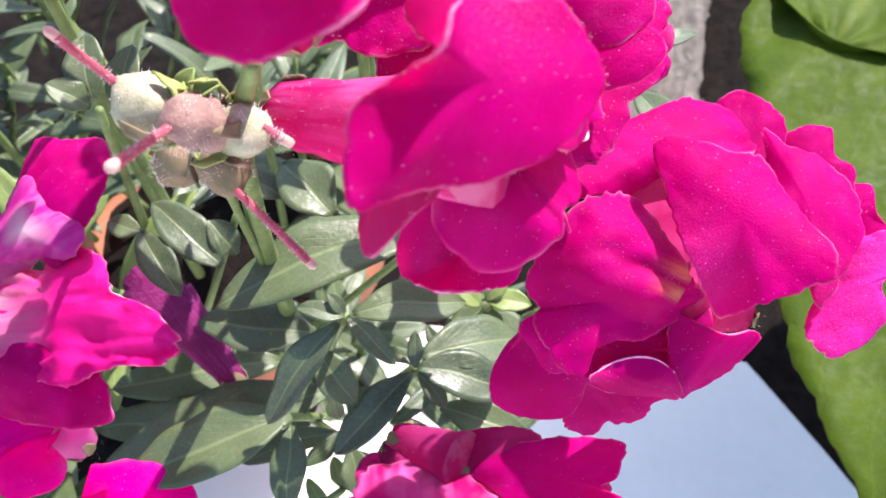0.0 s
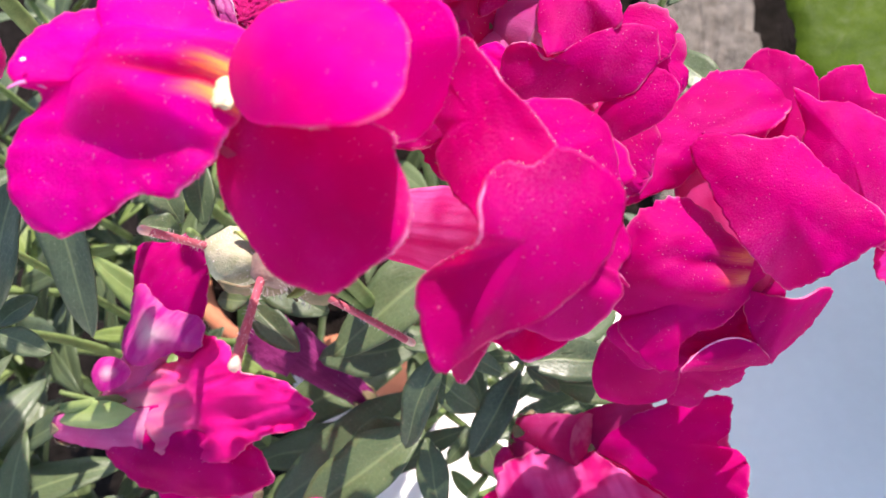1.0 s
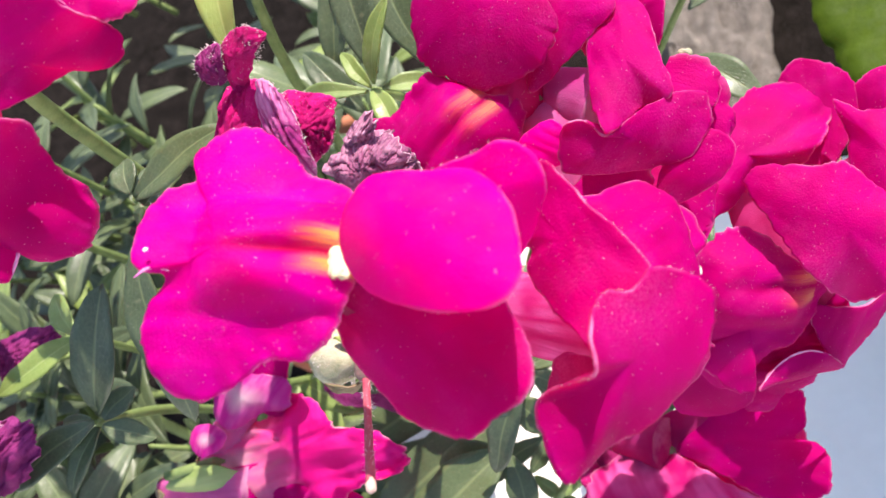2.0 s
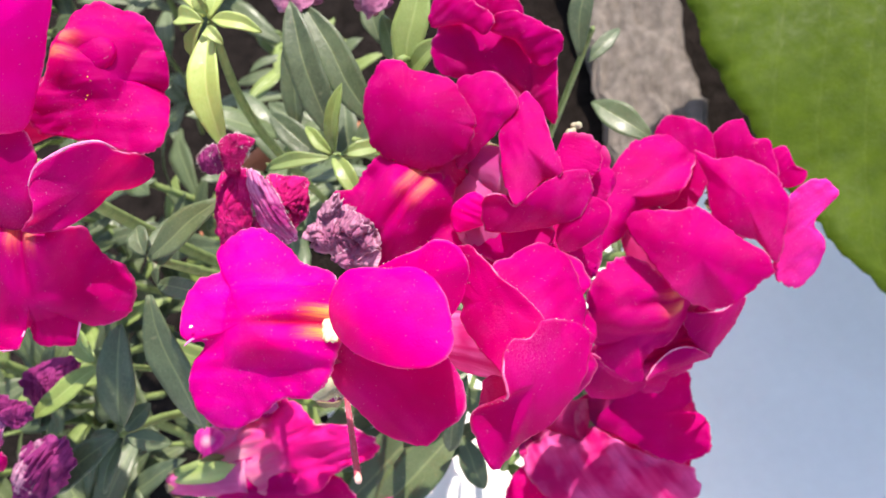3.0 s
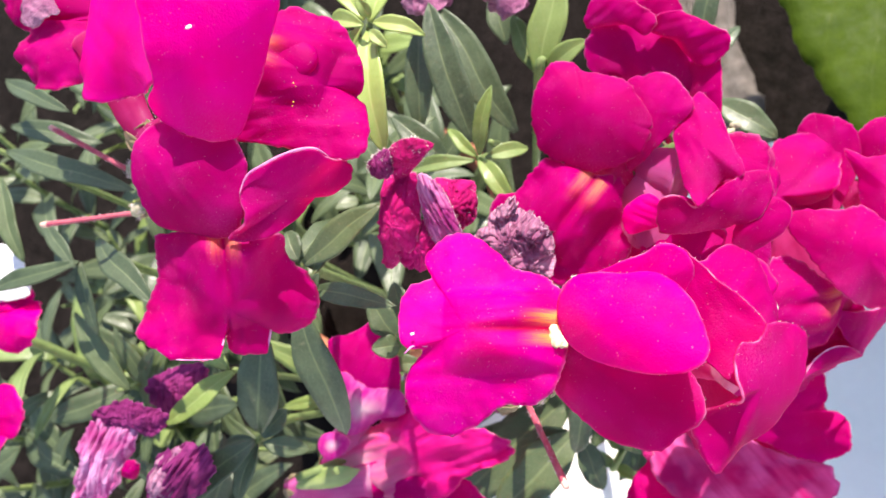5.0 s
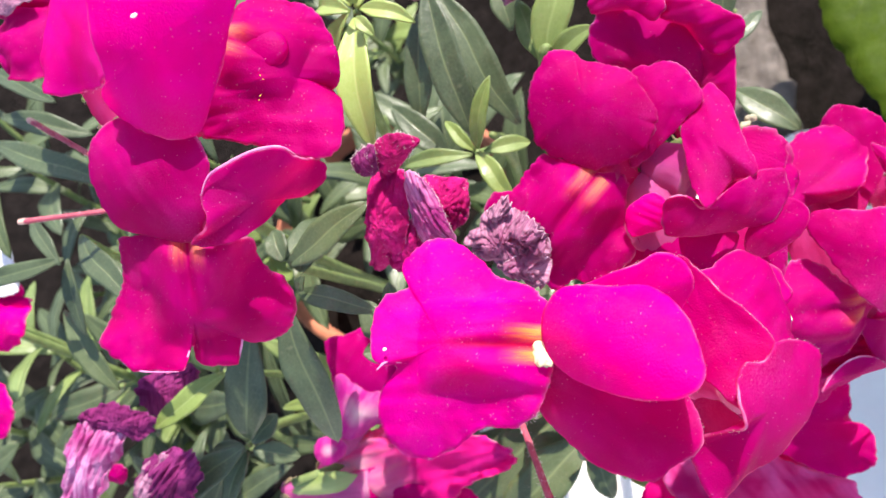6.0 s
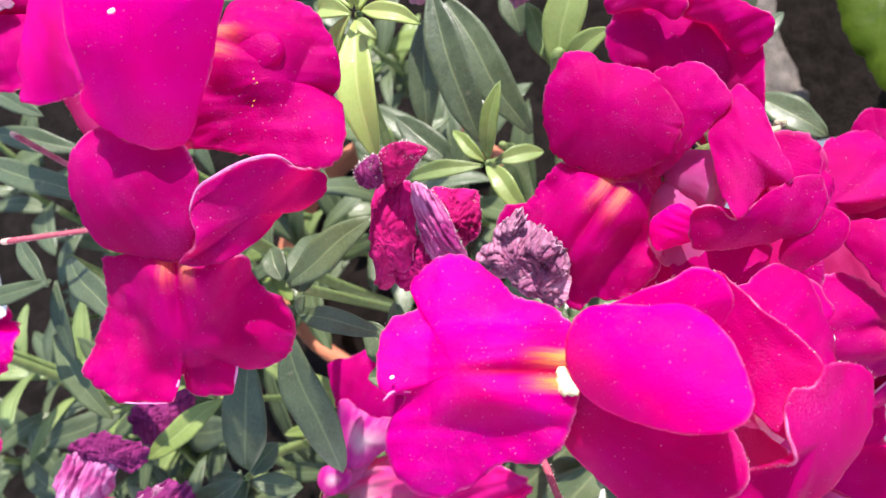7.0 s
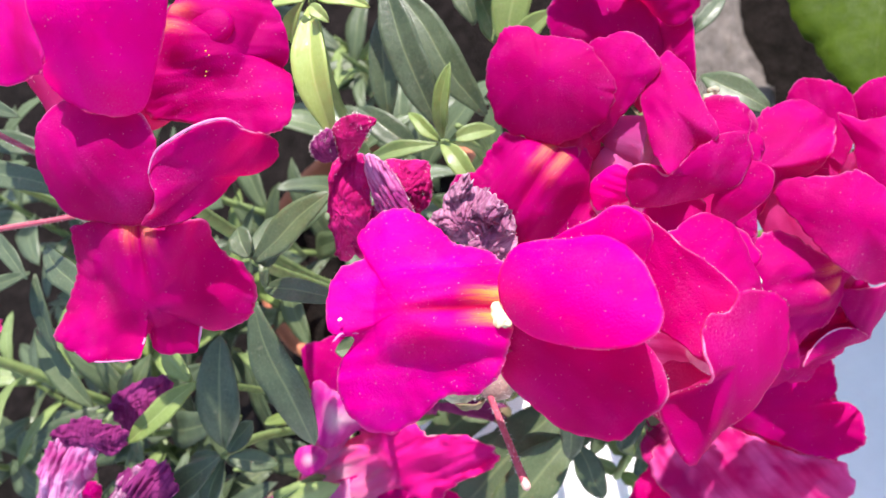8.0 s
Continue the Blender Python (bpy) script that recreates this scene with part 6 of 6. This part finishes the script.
shoot("leafy_shoot", [(-0.14, 0.220, 0.22), (-0.1332, 0.1829, 0.3480)], [
    ((-0.1286, 0.1787, 0.3500), (-0.0975, 0.1525, 0.3500), 0.0058), ((-0.1270, 0.2002, 0.3500), (-0.1097, 0.1802, 0.3520), 0.0046), ((-0.1345, 0.1766, 0.3450), (-0.1339, 0.1540, 0.3400), 0.0056), ((-0.1338, 0.1953, 0.3400), (-0.1114, 0.1813, 0.3360), 0.0056)],
    LEAF, label="grey-green snapdragon shoot with long narrow leaves")
shoot("leafy_shoot", [(-0.0340, 0.1050, 0.29), (-0.0300, 0.0805, 0.3510)], [
    ((-0.0301, 0.0799, 0.3520), (-0.0309, 0.0800, 0.3555), 0.0030), ((-0.0296, 0.0804, 0.3520), (-0.0284, 0.0815, 0.3560), 0.0028), ((-0.0291, 0.0799, 0.3520), (-0.0254, 0.0801, 0.3550), 0.0028), ((-0.0299, 0.0804, 0.3520), (-0.0290, 0.0785, 0.3555), 0.0020)],
    LEAF_TIP, radius=0.0008, fold=0.5, droop=0.17, label="tiny yellow-green leaf tuft between the seed pods")
shoot("leafy_shoot", [(-0.078, 0.150, 0.24), (-0.0528, 0.1028, 0.3290)], [
    ((-0.0538, 0.1041, 0.3300), (-0.0562, 0.1128, 0.3350), 0.0062), ((-0.0537, 0.1023, 0.3300), (-0.0591, 0.1023, 0.3340), 0.0050), ((-0.0520, 0.1066, 0.3250), (-0.0513, 0.1168, 0.3300), 0.0056)],
    LEAF, label="grey-green snapdragon shoot beside a flower stem")
# shoots low over the pot rim
shoot("leafy_shoot", [(-0.045, 0.150, 0.17), (-0.03, 0.115, 0.24), (-0.0174, 0.0922, 0.2940)], [
    ((-0.0174, 0.0915, 0.2950), (-0.0255, 0.0920, 0.2960), 0.0036), ((-0.0162, 0.0928, 0.2940), (0.0029, 0.0993, 0.2900), 0.0080), ((-0.0170, 0.0915, 0.2950), (-0.0085, 0.0857, 0.2900), 0.0040),
    ((-0.0186, 0.0916, 0.2930), (-0.0306, 0.0797, 0.2780), 0.0066), ((-0.0175, 0.0921, 0.2950), (-0.0203, 0.0938, 0.2980), 0.0026), ((-0.0160, 0.0856, 0.2760), (-0.0238, 0.0920, 0.2840), 0.0066)],
    LEAF, label="grey-green snapdragon shoot, small leaves at its tip")
shoot("leafy_shoot", [(-0.03, 0.145, 0.17), (-0.015, 0.110, 0.23), (-0.0059, 0.0940, 0.2760)], [
    ((-0.0065, 0.0921, 0.2770), (-0.0195, 0.0794, 0.2680), 0.0070), ((-0.0054, 0.0940, 0.2760), (0.0123, 0.0938, 0.2700), 0.0095), ((-0.0058, 0.0927, 0.2780), (-0.0061, 0.0981, 0.2820), 0.0030),
    ((-0.0050, 0.0965, 0.2760), (0.0147, 0.1068, 0.2680), 0.0110), ((0.0001, 0.1205, 0.2550), (0.0203, 0.1163, 0.2520), 0.0100), ((-0.0012, 0.0978, 0.2550), (0.0167, 0.0950, 0.2500), 0.0085), ((-0.0053, 0.0928, 0.2760), (0.0002, 0.0894, 0.2700), 0.0036), ((-0.0055, 0.0952, 0.2760), (-0.0136, 0.0972, 0.2760), 0.0030)],
    LEAF, label="grey-green snapdragon shoot with spreading leaves")
shoot("leafy_shoot", [(-0.05, 0.150, 0.16), (-0.04, 0.125, 0.20), (-0.0217, 0.0917, 0.2520)], [
    ((-0.0216, 0.0918, 0.2530), (-0.0411, 0.0862, 0.2480), 0.0056), ((-0.0210, 0.0912, 0.2530), (-0.0279, 0.0854, 0.2500), 0.0040), ((-0.0193, 0.0903, 0.2500), (-0.0152, 0.0809, 0.2440), 0.0066),
    ((-0.0251, 0.1033, 0.2500), (-0.0748, 0.0868, 0.2360), 0.0150), ((-0.0344, 0.1013, 0.2350), (-0.0819, 0.1022, 0.2280), 0.0130), ((-0.0399, 0.1190, 0.2350), (-0.0779, 0.1090, 0.2350), 0.0130), ((-0.0224, 0.0966, 0.2500), (-0.0235, 0.0991, 0.2550), 0.0040)], LEAF, label="grey-green snapdragon shoot with long leaves over the paving")
shoot("leafy_shoot", [(-0.05, 0.160, 0.18), (-0.0060, 0.1124, 0.2900)], [
    ((-0.0056, 0.1135, 0.2920), (-0.0416, 0.0968, 0.2880), 0.0135), ((-0.0279, 0.1096, 0.2620), (-0.0531, 0.1109, 0.2620), 0.0110), ((-0.0232, 0.1183, 0.2900), (-0.0345, 0.1292, 0.2920), 0.0110)], LEAF,
    label="snapdragon shoot with large dark grey-green leaves")
shoot("leafy_shoot", [(-0.08, 0.155, 0.18), (-0.0408, 0.1154, 0.2920)], [
    ((-0.0433, 0.1086, 0.2850), (-0.0582, 0.1190, 0.2900), 0.0085), ((-0.0411, 0.1115, 0.2850), (-0.0465, 0.1154, 0.2900), 0.0060), ((-0.0341, 0.1238, 0.2880), (-0.0423, 0.1275, 0.2900), 0.0060), ((-0.0594, 0.1135, 0.2880), (-0.0499, 0.1017, 0.2840), 0.0066), ((-0.0594, 0.1135, 0.2880), (-0.0664, 0.1152, 0.2880), 0.0050)],
    LEAF, label="snapdragon shoot with small grey-green leaves")
shoot("leafy_shoot", [(-0.03, 0.140, 0.17), (0.0081, 0.1119, 0.2720)], [
    ((0.0070, 0.1132, 0.2720), (0.0161, 0.1124, 0.2720), 0.0050), ((0.0070, 0.1132, 0.2720), (0.0112, 0.1162, 0.2760), 0.0044), ((0.0059, 0.1118, 0.2720), (-0.0000, 0.1141, 0.2760), 0.0050), ((0.0071, 0.1133, 0.2700), (0.0097, 0.1071, 0.2650), 0.0050)],
    LEAF_FRESH, label="small pale green snapdragon shoot")

shoot("leafy_shoot", [(-0.03, 0.135, 0.18), (-0.0299, 0.0866, 0.2680)], [
    ((-0.0289, 0.0871, 0.2680), (-0.0578, 0.0750, 0.2620), 0.0125), ((-0.0289, 0.0859, 0.2660), (-0.0285, 0.0726, 0.2580), 0.0070), ((-0.0314, 0.0885, 0.2660), (-0.0459, 0.0897, 0.2620), 0.0070)],
    LEAF, label="snapdragon shoot with one large dark leaf over the paving")
shoot("leafy_shoot", [(-0.01, 0.110, 0.17), (-0.0245, 0.0818, 0.2350), (-0.0201, 0.0834, 0.2450)], [
    ((-0.0242, 0.0814, 0.2360), (-0.0287, 0.0875, 0.2400), 0.0036), ((-0.0242, 0.0814, 0.2360), (-0.0187, 0.0757, 0.2380), 0.0036), ((-0.0201, 0.0834, 0.2450), (-0.0153, 0.0861, 0.2480), 0.0036), ((-0.0205, 0.0836, 0.2450), (-0.0227, 0.0889, 0.2480), 0.0034)],
    LEAF_FRESH, label="small pale green sprig over the paving")

# ---- broad leaves beside the paving ----
def broad_leaf(th, base, tip, width, seed, dip=0.05):
    base, tip = Vector(base), Vector(tip)
    o = th.location
    x, s, n = frame_of(tip - base, (0, -0.1, 1))
    length = (tip - base).length

    def point(u, v):
        h = (0.30 + 0.70 * math.sin(u / 0.3 * math.pi / 2)) if u < 0.3 else max(0, 1 - ((u - 0.3) / 0.7) ** 4) ** 0.6
        tooth = 0.022 * abs(math.sin(u * 40 + seed)) + 0.014 * (u * 37 % 1) + 0.03 * noise.noise(Vector((u * 5, v, seed)))
        rib = 0.004 * abs(math.sin(u * 16 - abs(v) * 5)) * abs(v)
        p = base + x * (length * u) + s * (width / 2 * h * v * (1 + tooth * abs(v)))
        return p + n * (dip * length * 4 * u * (1 - u) * (1 - 0.4 * v * v) + rib + 0.004 * noise.noise(Vector((u * 5, v * 4, seed)))) - o

    return part("leaf", grid_mesh(150, 24, point), LEAF_BROAD, th, "", thick=0.0005)


broad = thing("broad_leaf_plant", (0.20, 0.22, GROUND - 0.03), "plant with large bright green toothed leaves, one unseen and added to shade the paving", "plant")
part("stalk", tube_mesh([(0.20, 0.22, GROUND - 0.03), (0.20, 0.215, 0.17), (0.152, 0.302, 0.249)], [0.004, 0.0035, 0.0025], broad.location, 10, 6, 0.05), STEM, broad)
# stalk of the unseen leaf that is added to shade the paving
part("stalk", tube_mesh([(0.20, 0.22, GROUND - 0.03), (0.23, 0.26, 0.15), (0.263, 0.363, 0.227)], [0.004, 0.003, 0.0025], broad.location, 10, 6, 0.05), STEM, broad)
part("stalk", tube_mesh([(0.20, 0.22, GROUND - 0.03), (0.215, 0.24, 0.2), (0.1807, 0.3384, 0.2560)], [0.004, 0.003, 0.0025], broad.location, 10, 6, 0.05), STEM, broad)
broad_leaf(broad, (0.152, 0.300, 0.248), (0.143, 0.060, 0.216), 0.132, 1)
broad_leaf(broad, (0.1797, 0.3364, 0.2560), (0.1071, 0.2267, 0.2500), 0.070, 5, 0.02)
# unseen leaf right of the view, added only to keep sun off the slab
broad_leaf(broad, (0.262, 0.360, 0.226), (0.226, 0.060, 0.200), 0.150, 9)

# ---- foliage under the flowers ----
rnd = random.Random(7)


def filler(kind):
    r2 = random.Random(kind)
    h = 0.055
    th = thing("leafy_shoot", (0, 0, -1), "crowded grey-green snapdragon shoot under the flowers", "shoot", "leafy shoots")
    part("stem", tube_mesh([(0, 0, 0), (0.002, 0.003, h * 0.5), (0, 0, h)], [0.0013, 0.0012, 0.0006], (0, 0, 0), 7, 4), STEM, th)
    for k in range(8):
        z = h * (0.15 + 0.105 * k)
        a = k * 2.4 + r2.uniform(-0.4, 0.4)
        ln = r2.uniform(0.024, 0.042) * (1.2 - 0.5 * k / 8)
        out = Vector((math.cos(a), math.sin(a), 0))
        part("leaf", leaf_mesh((0, 0, z), out * ln * 0.9 + Vector((0, 0, z + ln * r2.uniform(-0.1, 0.5))), ln * r2.uniform(0.20, 0.30), (0, 0, 1), 0.2, 0.1, k + kind, nu=10, nv=4),
             LEAF_FRESH if kind == 4 else LEAF, th, thick=0.0003)
    return th


kinds = [filler(k) for k in range(5)]
for k in range(54):
    for _ in range(40):
        x, y = rnd.uniform(-0.20, -0.02), rnd.uniform(0.125, 0.33)
        if y - 0.125 < (x + 0.06) * 0.9 or (x > -0.04 and y > 0.21):
            continue
        break
    z = rnd.uniform(0.160, 0.235)
    if k >= 36:
        x, y, z = rnd.uniform(-0.21, -0.085), rnd.uniform(0.055, 0.13), rnd.uniform(0.15, 0.215)
    m = pose(x, y, z, rnd.uniform(-25, 25), rnd.uniform(-25, 25), rnd.uniform(0, 360))
    if k < 5:
        kinds[k].matrix_basis = m
    else:
        copy_thing(kinds[k % 5], m)

for x, y, z in ((-0.012, 0.110, 0.150), (0.000, 0.128, 0.160), (-0.022, 0.136, 0.180)):
    copy_thing(kinds[rnd.randrange(5)], pose(x, y, z, rnd.uniform(-20, 20), rnd.uniform(-20, 20), rnd.uniform(0, 360)))

for at in ((0.0058, 0.1279, 0.2500), (0.0250, 0.1234, 0.2500), (0.0007, 0.1030, 0.2200), (0.0001, 0.1170, 0.2500)):
    small = pose(*at, rnd.uniform(-20, 20), rnd.uniform(-20, 20), rnd.uniform(0, 360))
    small.translation.z -= 0.02
    copy_thing(kinds[rnd.randrange(4)], small @ Matrix.Scale(0.45, 4))

for at in ((-0.1996, 0.1455, 0.2550), (-0.1834, 0.1696, 0.2620), (-0.2149, 0.1684, 0.2500), (-0.1833, 0.2465, 0.2550)):
    copy_thing(kinds[rnd.randrange(5)], pose(at[0], at[1], at[2] - 0.04, rnd.uniform(-15, 15), rnd.uniform(-15, 15), rnd.uniform(0, 360)))

# ---- specks and flakes ----
def flake(at, size, material, label, kind_of):
    th = thing(kind_of, at, label, "debris", "specks on the petals")
    part("body", blob_mesh(at, ((size, 0, 0), (0, size * 0.7, 0), (0, 0, size * 0.45)), at, 0.2, 900, at[0] * 3000, 2), material, th)


flake((0.0182, 0.0754, 0.3195), 0.0017, CRUST, "crumbly pale pink crust on a crimson lip", "pollen_crust")
flake((0.0136, 0.0731, 0.3565), 0.0011, FLAKE, "tiny white petal flake caught on a crimson flower", "petal_flake")
flake((-0.0079, 0.0625, 0.3955), 0.00035, FLAKE, "white pollen speck on a magenta petal", "pollen_speck")
flake((-0.0469, 0.1128, 0.4258), 0.0005, FLAKE, "white fleck on a magenta petal", "pollen_speck")
flake((-0.0381, 0.0776, 0.3915), 0.0003, FLAKE, "white pollen speck on a magenta petal", "pollen_speck")
for q in ((-0.0416, 0.1164, 0.4040), (-0.0426, 0.1140, 0.4030), (-0.0429, 0.1134, 0.4030), (-0.0415, 0.1160, 0.4035)):
    flake(q, 0.00015, POLLEN, "orange pollen grain on the flower lip", "pollen_grain")
